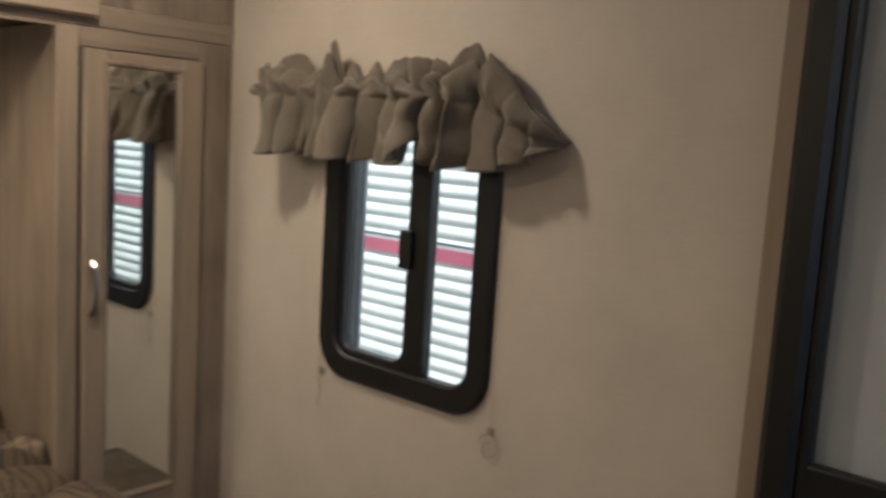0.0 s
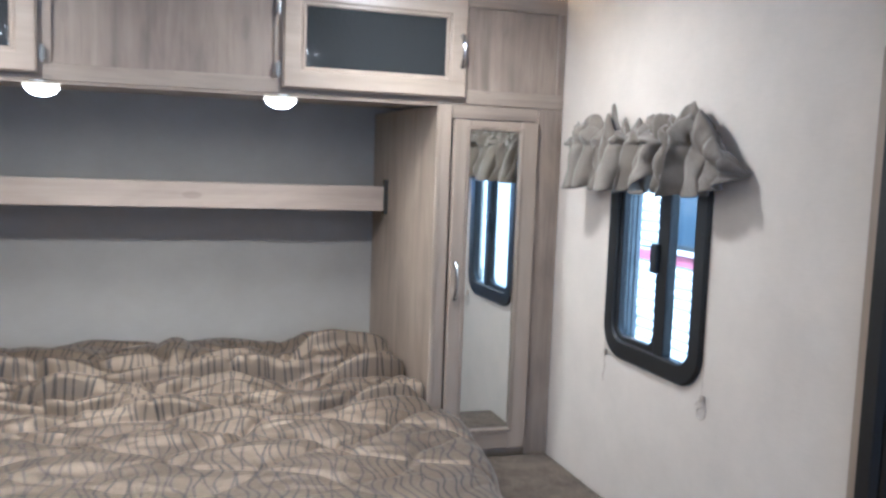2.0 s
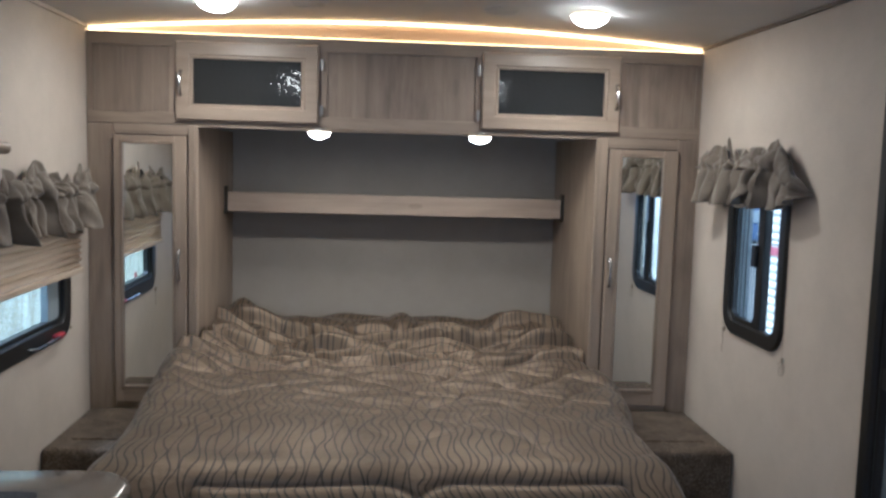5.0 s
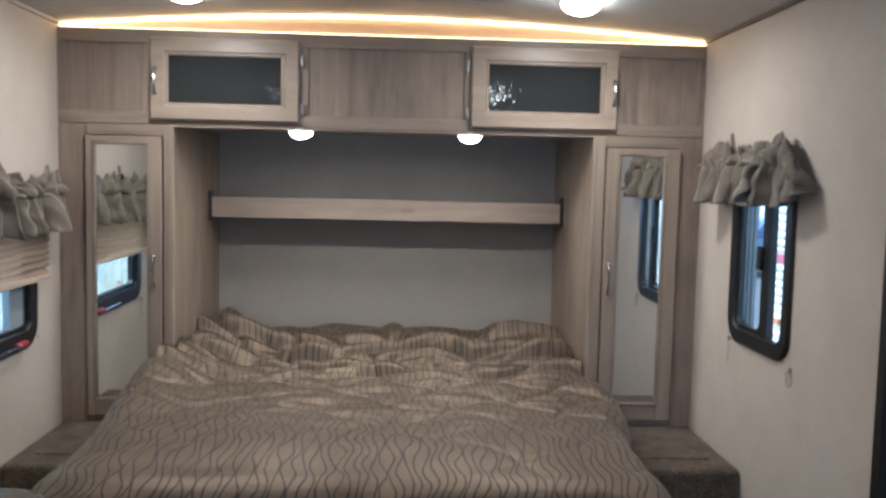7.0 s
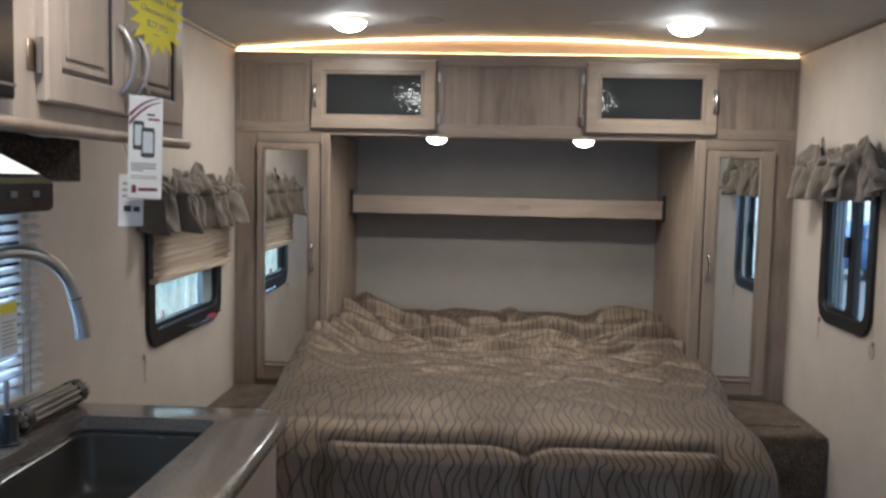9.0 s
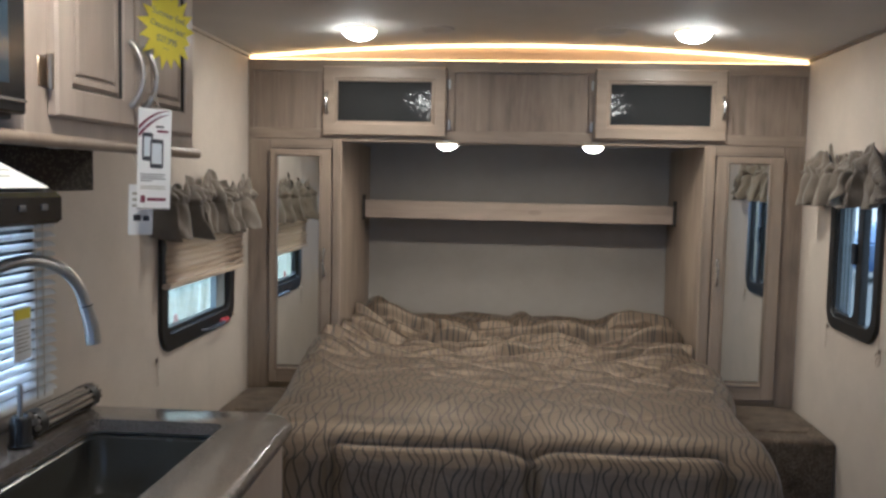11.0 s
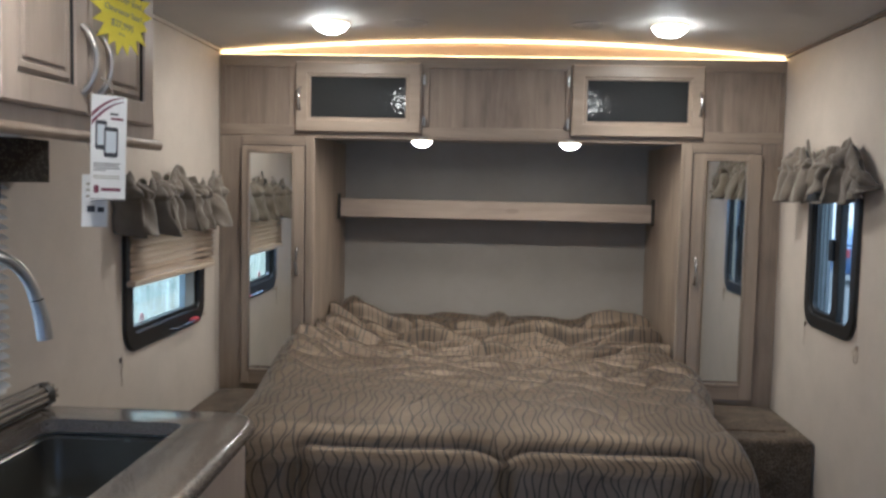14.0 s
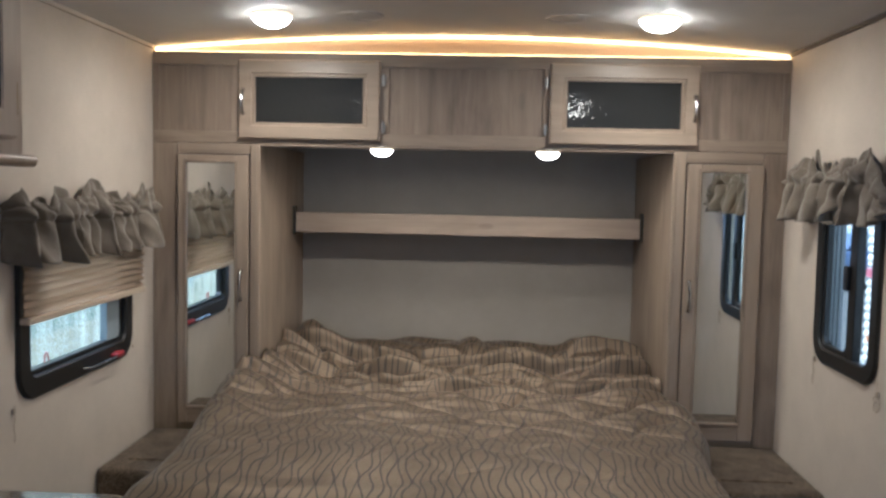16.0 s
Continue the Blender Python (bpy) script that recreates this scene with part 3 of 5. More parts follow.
# ---- wardrobes with mirror doors ----
def wardrobe(side, d0, d1, m0, m1, handle_x):
    """side 1 stands against the east wall. d0, d1: the door; m0, m1: its mirror, by distance from the middle."""
    sx = lambda a, b: (min(side * a, side * b), max(side * a, side * b))
    w = thing("wardrobe", (side * 0.97, 0.4, 0.0), "tall grey-washed wooden wardrobe with a narrow mirror door", "wardrobe", "wardrobes beside the bed")
    lo, hi = 0.560, OVER_LOW - 0.002
    part("side_panel", box(*sx(0.766, 0.782), 0.004, 0.798, 0.3, hi), WOOD, w)
    part("inner_stile", box(*sx(0.764, d0 - 0.003), -0.001, 0.018, lo, hi, 0.003), WOOD_DOOR, w)
    part("edge_strip", box(*sx(0.760, 0.775), -0.006, 0.002, lo + 0.004, hi - 0.004, 0.003), WOOD_DOOR, w)
    part("outer_stile", box(*sx(d1 + 0.003, W - 0.001), 0.0, 0.018, lo, hi, 0.003), WOOD, w)
    part("top_rail", box(*sx(d0 - 0.002, d1 + 0.002), 0.001, 0.017, 1.628, hi), WOOD_X, w)
    part("bottom_rail", box(*sx(d0 - 0.002, d1 + 0.002), 0.001, 0.017, lo, 0.603), WOOD_X, w)
    # Dark sheet close behind the door paints the shade in its gaps.
    part("gap_shade", box(*sx(0.784, W - 0.002), 0.03, 0.04, lo, hi), DARK_GAP, w)
    a0, a1 = sx(d0, d1)
    b0, b1 = sx(m0, m1)
    bm = bmesh.new()
    y0, y1 = -0.019, -0.001
    for q in ((a0, b0, 0.606, 1.624), (b1, a1, 0.606, 1.624)):
        box(q[0], q[1], y0, y1, q[2], q[3], 0.003, 2, bm)
    door = part("door", bm, WOOD_DOOR, w, "wooden mirror door")
    part("door_rail", box(b0, b1, y0 + 0.0005, y1, 1.594, 1.6235, 0.003), WOOD_DOOR_X, door)
    part("door_rail", box(b0, b1, y0 + 0.0005, y1, 0.6065, 0.672, 0.003), WOOD_DOOR_X, door)
    part("bead", ring(b0 - 0.011, b1 + 0.011, 0.661, 1.605, 0.003, 0.012, 0.022, north, 0.012, 0.003), WOOD, door)
    part("mirror", box(b0, b1, -0.011, -0.006, 0.671, 1.595), MIRROR, door, "clear mirror glass")
    pull(door, side * handle_x, y0, 1.085, 1.195)


wardrobe(-1, 0.802, 1.068, 0.852, 1.036, 0.828)
wardrobe(1, 0.811, 1.082, 0.861, 1.025, 0.829)

# ---- shelf box across the niche ----
shelf = thing("wall_shelf", (0, 0.69, 1.31), "pale wooden box shelf spanning the bed niche", "shelf")
part("front_board", box(-0.752, 0.752, 0.574, 0.592, 1.311, 1.399, 0.003), SHELF_WOOD, shelf)
part("bottom_board", box(-0.752, 0.752, 0.592, 0.798, 1.313, 1.329), SHELF_WOOD, shelf)
for s in (-1, 1):
    part("end_bracket", box(s * 0.7525, s * 0.765, 0.566, 0.60, 1.300, 1.424, 0.002), DARK_GAP, shelf, "dark end bracket")


# ---- carpeted boxes at both sides of the bed ----
def bedside_box(side):
    sx = lambda a, b: (min(side * a, side * b), max(side * a, side * b))
    b = thing("bedside_box", (side * 0.97, -0.25, 0), "brown carpeted storage box with a lid beside the bed", "storage box", "carpeted boxes beside the bed")
    own = box(*sx(0.70, W - 0.002), -0.502, -0.002, 0.001, 0.583, 0.018, 3)
    bmesh.ops.subdivide_edges(own, edges=own.edges[:], cuts=3, use_grid_fill=True)
    smooth(part("body", own, CARPET, b), 60)
    part("lid", box(*sx(0.775, 1.10), -0.40, -0.03, 0.577, 0.588, 0.003), CARPET, b, "flat carpeted lid")


for s in (-1, 1):
    bedside_box(s)


# ---- bed ----
FLAT = 1.47                                    # length of the quilt's flat top
def lump(x, y, cx, cy, rx, ry, h):
    d = ((x - cx) / rx) ** 2 + ((y - cy) / ry) ** 2
    return h * max(0.0, 1 - d) ** 1.3 if d < 1 else 0.0


def ease(q):
    q = max(0.0, min(1.0, q))
    return q * q * (3 - 2 * q)


def crease(x, y, gap, seed, amp):
    """Flat overlapping tucks that run across the bed: a short steep face towards the foot, a long gentle back."""
    p = (y + 0.050 * noise.noise(Vector((x * 1.9, y * 1.2, seed))) + 0.014 * noise.noise(Vector((x * 6.0, y * 2.0, seed + 4)))) / gap
    cell = math.floor(p)
    f = p - cell
    size = max(0.0, 0.42 + 1.5 * noise.noise(Vector((x * 3.3 + 3.7 * cell, 0.37 + cell * 1.31, seed + 8))))
    rise = 0.20
    shape = ease(f / rise) if f < rise else 1 - ((f - rise) / (1 - rise)) ** 1.6
    return amp * size * shape


def quilt_top(x, y):
    """Height of the quilt over the mattress."""
    head = max(0.0, min(1.0, (y + 0.1) / 0.9))
    z = 0.752 + 0.020 * head
    # two heaped corners: a sharp ridge that falls towards the middle, and a broader one
    along = max(0.0, min(1.0, (x + 0.79) / 0.37))
    ridge = (ease(along / 0.30) if along < 0.30 else 0.5 + 0.5 * math.cos(math.pi * (along - 0.30) / 0.70)) if x < -0.42 else 0.0
    off = (y - 0.60 + 0.20 * (x + 0.60)) / 0.10
    z += 0.086 * ridge * math.exp(-off * off * (1.6 if off > 0 else 0.55))
    z += lump(x, y, -0.62, 0.40, 0.20, 0.20, 0.042)
    rise = ease((x - 0.40) / 0.11) * ease((0.90 - x) / 0.26)
    off = (y - 0.57) / 0.11
    z += 0.070 * rise * math.exp(-off * off * (1.4 if off > 0 else 0.5))
    # the quilt is heaped along its galley side, less and less towards the foot
    z += 0.115 * ease((y + 0.85) / 0.95) * math.exp(-((x + 0.80) / 0.15) ** 2) * (1 - 0.65 * ease((y - 0.25) / 0.25))
    # a low roll of flat bunches along the head, with one tuft
    k = ease((y - 0.44) / 0.10) * ease((0.75 - y) / 0.08)
    z += k * (0.010 + 0.005 * math.cos(x * 19.0 + 1.4) + 0.008 * noise.noise(Vector((x * 11.0, 2.0, 0.0)))) * ease((0.66 - abs(x)) / 0.15)
    z += lump(x, y, 0.035, 0.60, 0.068, 0.12, 0.030)
    # folds near the head, fading towards the foot
    k = ease((y + 0.30) / 0.60)
    tuck = k * (1 - 0.85 * ease((y - 0.46) / 0.10))
    z += tuck * (crease(x, y, 0.115, 3.1, 0.062) + crease(x + 0.4 * y, y, 0.080, 9.7, 0.050) - 0.046)
    z += k * 0.030 * (0.25 - abs(noise.noise(Vector((x * 2.6 + 1.2 * y, y * 8.0, 21.0)))))
    pucker = ease((y + 0.80) / 0.60) * (1 - 0.6 * ease((y - 0.46) / 0.10))
    z += pucker * 0.020 * (0.22 - abs(noise.noise(Vector((x * 4.4 - 1.6 * y, y * 10.5, 47.0)))))
    z += pucker * 0.015 * (0.22 - abs(noise.noise(Vector((x * 8.0 + 2.4 * y, y * 18.0, 52.0)))))
    z += tuck * 0.020 * (0.3 - abs(noise.noise(Vector((x * 5.0 + 2.0 * y, y * 19.0, 33.0)))))
    z += 0.008 * noise.noise(Vector((x * 3.0, y * 3.0, 0.4))) + (0.002 + 0.003 * k) * noise.noise(Vector((x * 9, y * 12, 5)))
    return z


def puff(u, v):
    """Quilting: curved diamonds with stitched valleys, flatter towards the foot, and two fields on the drop with a notch between."""
    a, b = 0.40, 0.27
    uu = u / a + 0.10 * math.sin(2 * math.pi * v / b) + 0.10 * noise.noise(Vector((u * 3.0, v * 3.0, 2.0)))
    d1, d2 = abs(math.sin(math.pi * (uu + v / b))), abs(math.sin(math.pi * (uu - v / b)))
    foot = max(0.0, min(1.0, (v - 0.80) / 0.55))
    pillow = 0.030 * (1 - math.exp(-min(d1, d2) / 0.12)) + 0.018 * d1 * d2
    top = (1 - 0.85 * foot) * (1 - 0.5 * ease((0.25 - u) / 0.5) * ease((v - 0.35) / 0.3)) * pillow - 0.010
    drop = v - FLAT
    if drop < 0.0:
        return top
    best = -1.0
    for c, half, r0, r1 in ((-0.262, 0.312, 0.045, 0.13), (0.342, 0.292, 0.10, 0.05)):
        dx = half - abs(u - c)
        dy = drop - 0.318 - 0.012 * math.cos(3.0 * (u - c))
        r = r0 if u < c else r1
        if dx < r and dy < r:
            best = max(best, r - math.hypot(r - dx, r - dy))
        else:
            best = max(best, min(dx, dy))
    field = 0.034 * (1 - math.exp(-abs(best) / (0.014 if best > 0 else 0.020))) - 0.024
    field += 0.012 * noise.noise(Vector((u * 4.0, v * 2.0, 11.0)))
    k = ease((drop - 0.16) / 0.10)
    return top * (1 - k) + field * k


def comforter():
    bed = thing("bed", (0, -0.15, 0), "queen bed with a taupe satin quilt of dark wavy lines", "bed")
    part("platform", box(-0.69, 0.69, -0.98, 0.795, 0.002, 0.36, 0.004), WOOD, bed)
    m = part("mattress", box(-0.67, 0.67, -0.88, 0.79, 0.362, 0.60, 0.06, 4), plain("mattress_ticking", (0.6, 0.58, 0.54), 0.8), bed)
    smooth(m)
    hw, flat, r = 0.715, FLAT, 0.095          # half width and length of the flat top; radius of the edge
    side, foot = 0.40, 0.87                    # overhang lengths
    nu, nv = 330, 400
    bm = bmesh.new()
    uvl = bm.loops.layers.uv.new("UVMap")

    def fall(d, r=0.095):
        if d <= 0:
            return 0.0, 0.0
        q = r * math.pi / 2
        if d < q:
            return r * math.sin(d / r), r * (1 - math.cos(d / r))
        return r + 0.11 * (d - q), r + 0.985 * (d - q)

    def slope(d):
        # the foot end sinks in a long soft curve before it hangs
        if d <= 0:
            return 0.0, 0.0
        if d < 0.467:
            a = d / 0.467 * math.pi / 2
            return 0.40 * math.sin(a), 0.13 * (1 - math.cos(a))
        return 0.40 + 0.16 * (d - 0.467), 0.13 + 0.985 * (d - 0.467)

    def place(u, v):
        # towards the head the quilt slopes off in wide round shoulders
        k = max(0.0, min(1.0, (0.95 - v) / 0.7))
        k = k * k * (3 - 2 * k)
        far = ease((v - 1.05) / 0.45)
        wide, rr = hw - 0.020 * k, r + 0.020 * k
        wide += 0.062 - 0.02 * far if u < 0 else 0.028 - 0.065 * far
        du, dv = abs(u) - wide, v - flat
        hx, gx = fall(du, rr)
        hy, gy = slope(dv)
        sgn = 1 if u >= 0 else -1
        x = sgn * (min(abs(u), wide) + hx)
        y = 0.775 - min(v, flat) - hy
        g = (gx ** 5 + gy ** 5) ** 0.2
        out = puff(u, v)
        hang = min(1.0, max(0.0, (g - r) / 0.25))
        fold = hang * (0.020 * math.sin(v * 15 + 2 * noise.noise(Vector((u, v * 3, 1)))) if gx > gy else 0.018 * math.sin(u * 17 + 2.5 * noise.noise(Vector((u * 2, v, 7)))))
        z = quilt_top(x, y) - g + 0.012 * k
        kx, ky = min(1.0, gx / rr), min(1.0, gy / 0.13)
        z += out * (1 - max(kx, ky))
        x += sgn * (out + fold) * kx * (1 if gx >= gy else 0.2)
        y -= (out + fold + 0.01) * ky * (1 if gy >= gx else 0.2)
        corner = kx * ky * min(g, 0.3)
        x += sgn * 0.02 * corner
        y -= 0.06 * corner
        lim = 0.757 + 1.1 * max(0.0, -0.035 - y)       # between the wardrobes
        return Vector((max(-lim, min(lim, x)), min(y, 0.796), max(z, 0.03)))

    grid = []
    uvs = {}
    for i in range(nu + 1):
        u = -(hw + side + 0.05) + 2 * (hw + side + 0.05) * i / nu
        row = []
        for j in range(nv + 1):
            v = -0.01 + (flat + foot) * j / nv
            p = bm.verts.new(place(u, v))
            uvs[p] = (u, v)
            row.append(p)
        grid.append(row)
    for i in range(nu):
        for j in range(nv):
            bm.faces.new((grid[i][j], grid[i][j + 1], grid[i + 1][j + 1], grid[i + 1][j]))
    for f in bm.faces:
        for lp in f.loops:
            lp[uvl].uv = uvs[lp.vert]
    bmesh.ops.recalc_face_normals(bm, faces=bm.faces[:])
    q = part("quilt", bm, QUILT, bed, "taupe satin quilt with dark wavy lines")
    q.data.shade_smooth()


comforter()


# ---- windows ----
def window(name, w, to, outer, label):
    """A black-framed trailer window; to lays it on its wall. Returns the frame's parent."""
    y0, y1, z0, z1 = w
    t = thing(name, to((y0 + y1) / 2, z0, 0.0), label, "window", kind="structure")
    smooth(part("window_frame", ring(y0, y1, z0, z1, 0.085, 0.050 if outer > 0 else 0.062, 0.012, to, -0.014 if outer > 0 else -0.035, 0.005), BLACK, t, "black rounded clamp frame"), 35)
    return t


win_e = window("window_1", WINDOW_E, east, 1, "black-framed sliding window with rounded corners and a fabric valance")
y0, y1, z0, z1 = WINDOW_E
mid = -0.614
part("mullion", box(W - 0.006, W + 0.021, mid - 0.023, mid + 0.023, z0 + 0.04, z1 - 0.04, 0.004), BLACK, win_e)
smooth(part("sash_frame", ring(mid + 0.010, y1 - 0.040, z0 + 0.040, z1 - 0.040, 0.05, 0.024, 0.003, east, -0.017, 0.003), BLACK, win_e))
jamb = part("jamb", box(W + 0.018, W + 0.058, y1 - 0.058, y1 - 0.046, z0 + 0.045, z1 - 0.045, 0.002), TRACK, win_e, "blue-grey aluminium jamb")
for c in (0.026, 0.040):
    part("groove", box(W + c, W + c + 0.004, y1 - 0.0605, y1 - 0.0575, z0 + 0.05, z1 - 0.05, 0.001, 1), BLACK, jamb, "dark groove")
part("latch", box(W - 0.018, W - 0.004, mid + 0.012, mid + 0.042, 1.238, 1.312, 0.004), BLACK, win_e, "black slide latch")
for ya, yb, c in ((mid + 0.020, y1 - 0.045, 0.006), (y0 + 0.042, mid - 0.015, 0.012)):
    pane = part("pane", box(W + c, W + c + 0.003, ya, yb, z0 + 0.042, z1 - 0.042), GLASS, win_e, "glass pane tinted warm against the blue daylight")
    pane.visible_shadow = False

win_w = window("window_2", WINDOW_W, west, -1, "black-framed awning window with wet glass under a pleated shade")
y0, y1, z0, z1 = WINDOW_W
smooth(part("sash_frame", ring(y0 + 0.042, y1 - 0.042, z0 + 0.042, z1 - 0.042, 0.05, 0.034, -0.004, west, -0.03, 0.003), BLACK, win_w))
part("jamb", box(-W - 0.034, -W - 0.006, -0.387, -0.288, z0 + 0.05, z1 - 0.05, 0.003), plain("blue_grey_jamb", (0.27, 0.32, 0.36), 0.4), win_w, "blue-grey side jamb")
pane = part("pane", box(-W - 0.032, -W - 0.029, y0 + 0.05, y1 - 0.05, z0 + 0.05, z1 - 0.05), GLASS_WET, win_w, "wet glass pane")
pane.visible_shadow = False
bar = part("latch", tube([(-W + 0.012, -0.60, z0 + 0.026), (-W + 0.034, -0.588, z0 + 0.026), (-W + 0.034, -0.40, z0 + 0.026), (-W + 0.012, -0.39, z0 + 0.026)], 0.004, 8), CHROME, win_w, "chrome latch bar")
smooth(part("latch_end", box(-W + 0.011, -W + 0.034, -0.405, -0.335, z0 + 0.017, z0 + 0.035, 0.006, 3), RED, win_w, "red latch end"))
part("latch_tab", tube([(-W - 0.026, -0.750 + 0.011 * math.sin(a), 0.988 + 0.024 * math.cos(a)) for a in (2 * math.pi * k / 16 for k in range(17))], 0.0022, 6), RED, win_w, "red pull loop")

win_k = thing("window_3", (-W, -2.23, WINDOW_K[2]), "galley window behind a white blind", "window", kind="structure")
y0, y1, z0, z1 = WINDOW_K
smooth(part("window_frame", ring(y0, y1, z0, z1, 0.06, 0.045, 0.014, west, -0.045, 0.005), BLACK, win_k))
pane = part("pane", box(-W - 0.03, -W - 0.027, y0 + 0.03, y1 - 0.03, z0 + 0.03, z1 - 0.03), GLASS, win_k, "glass pane")
pane.visible_shadow = False


# ---- gathered valances ----
def valance(m, length, hem, rod, pleats, seed, tip):
    """A gathered rod-pocket valance: x runs along the wall, y out into the room. The skirt hangs in deep folds, and the
    ruffle over the rod stands up in two layers, a front one and a taller one behind.
    pleats: share of the length, height of the ruffle, depth of the fold, place of the peak, sharpness of the peak.
    tip: the last pleat narrows to a corner at the wall."""
    total = sum(p[0] for p in pleats)
    ends, run = [], 0.0
    for p in pleats:
        ends.append((run / total, (run + p[0]) / total))
        run += p[0]
    bm = bmesh.new()

    def column(s, back):
        k = next((n for n, (a, b) in enumerate(ends) if s < b), len(pleats) - 1)
        a, b = ends[k]
        q = min(1.0, max(0.0, (s - a) / (b - a)))
        share, high, deep, peak, sharp = pleats[k]
        last = tip and k == len(pleats) - 1
        # neighbours share their height where they meet
        near = pleats[max(0, k - 1)] if q < 0.5 else pleats[min(len(pleats) - 1, k + 1)]
        w = 0.5 * (1 - min(1.0, min(q, 1 - q) / 0.30)) ** 2
        high, deep = high * (1 - w) + near[1] * w, deep * (1 - w) + near[2] * w
        crest = math.sin(math.pi * q) ** 0.7
        tri = max(0.0, q / peak if q < peak else (1 - q) / (1 - peak))
        side = min(1.0, min(s, 1 - s) / 0.04) ** 0.6
        # wide pleats fall in two or three columns below the rod
        parts = max(1, round(share / total / 0.075))
        qq = q ** (0.85 + 0.3 * (k % 2)) * parts
        cell = min(parts - 1, int(qq))
        column_deep = 0.65 + 0.5 * abs(math.sin(2.1 * k + 1.7 * cell + seed))
        round_ = abs(math.sin(math.pi * (qq - cell))) ** 0.6
        low = hem + 0.012 * noise.noise(Vector((s * 7, seed, 2))) + 0.016 * (1 - round_)
        form = 0.42 + 0.58 * tri ** sharp if sharp > 1 else 0.55 + 0.45 * crest
        top = rod + high * form + 0.012 * noise.noise(Vector((s * 17, seed, 4))) + 0.010 * noise.noise(Vector((s * 41, seed, 5)))
        if not back:
            top = rod + (top - rod) * (0.62 + 0.45 * noise.noise(Vector((s * 12, seed, 14))))
        if tip:
            low += 0.036 * math.exp(-((s - 0.655) / 0.026) ** 2)
        bar = rod
        if last:
            round_ *= 0.6
            top = rod + 0.080 - 0.142 * q
            low = hem + 0.050 * q ** 2.0
            bar = rod + (low + 0.6 * (top - low) - rod) * min(1.0, q / 0.2)
        row = []
        for j in range(0 if not back else 15, 37):
            lean = 0.0
            if j <= 18:                              # skirt, flaring from the rod to the hem
                p = 1 - j / 18
                z = bar + (low - bar) * p
                depth = 0.020 + deep * column_deep * round_ * (0.60 + 0.50 * p ** 0.7) + 0.004 * p
                lean = 0.30 * share / total / parts * length * (0.4 + 0.6 * p) * math.sin(2 * math.pi * (qq - cell)) * math.sin(3.0 * k + cell + seed)
            else:                                    # ruffle
                p = (j - 18) / 18
                up = max(0.006, top - bar)
                z = bar + up * p
                puffed = math.sin(math.pi * 0.92 * p)
                depth = 0.020 + deep * column_deep * round_ * 0.60 * (1 - 0.60 * p) + 0.30 * deep * (0.35 + 0.65 * crest) * puffed * (0.5 if sharp > 1 else 1.0)
                depth += 0.020 * p * noise.noise(Vector((s * 15, seed, 31)))
                lean = 0.016 * math.sin(3.0 * p + 11.0 * s + seed) * p
            if back:
                depth = 0.016 + 0.40 * (depth - 0.020)
                lean += 0.012 * noise.noise(Vector((s * 9, j * 0.05, seed + 20)))
            fine = noise.noise(Vector((s * 15 + j * 0.05, j * 0.06, seed + 8)))
            ridge = 1 - 2 * abs(noise.noise(Vector((s * 22 + j * 0.05, j * 0.045, seed + 6))))
            depth = 0.005 + max(0.012, depth + 0.012 * fine + 0.012 * ridge) * side
            along = s * length + lean + 0.008 * noise.noise(Vector((s * 10, j * 0.12, seed + 1)))
            if tip and s < 0.16:
                along += 0.085 * (1 - s / 0.16) * max(0.0, 1 - j / 20) ** 0.4
            row.append(bm.verts.new((along, depth, z + 0.006 * noise.noise(Vector((s * 15, j * 0.1, seed + 5))))))
        return row

    nu = 320
    for back in (False, True):
        grid = [column(i / nu, back) for i in range(nu + 1)]
        for a, b in zip(grid, grid[1:]):
            for j in range(len(a) - 1):
                bm.faces.new((a[j], b[j], b[j + 1], a[j + 1]))
    bm.transform(m)
    bmesh.ops.recalc_face_normals(bm, faces=bm.faces[:])
    return bm


def hang_valance(bm, at, label, rod):
    t = thing("valance", at, label, "valance", "window valances")
    c = part("cloth", bm, VALANCE, t)
    c.data.shade_smooth()
    so = c.modifiers.new("thickness", "SOLIDIFY")
    so.thickness = 0.002
    part("rod", tube(rod, 0.0045, 8), WHITE_PLASTIC, t, "white curtain rod")


hang_valance(valance(Matrix(((0, -1, 0, W - 0.001), (-1, 0, 0, -0.135), (0, 0, 1, 0), (0, 0, 0, 1))), 0.790, 1.434, 1.556,
                     [(0.09, 0.070, 0.050, 0.5, 1), (0.13, 0.095, 0.060, 0.5, 1), (0.13, 0.112, 0.045, 0.66, 1.3), (0.08, 0.066, 0.060, 0.5, 1),
                      (0.09, 0.068, 0.050, 0.60, 1.3), (0.19, 0.078, 0.065, 0.45, 1), (0.09, 0.094, 0.060, 0.5, 1), (0.20, 0.08, 0.055, 0.2, 1)], 2.0, True),
             (W, -0.5, 1.43), "taupe linen gathered valance over the sliding window", [(W - 0.006, -0.19, 1.552), (W - 0.006, -0.66, 1.552)])
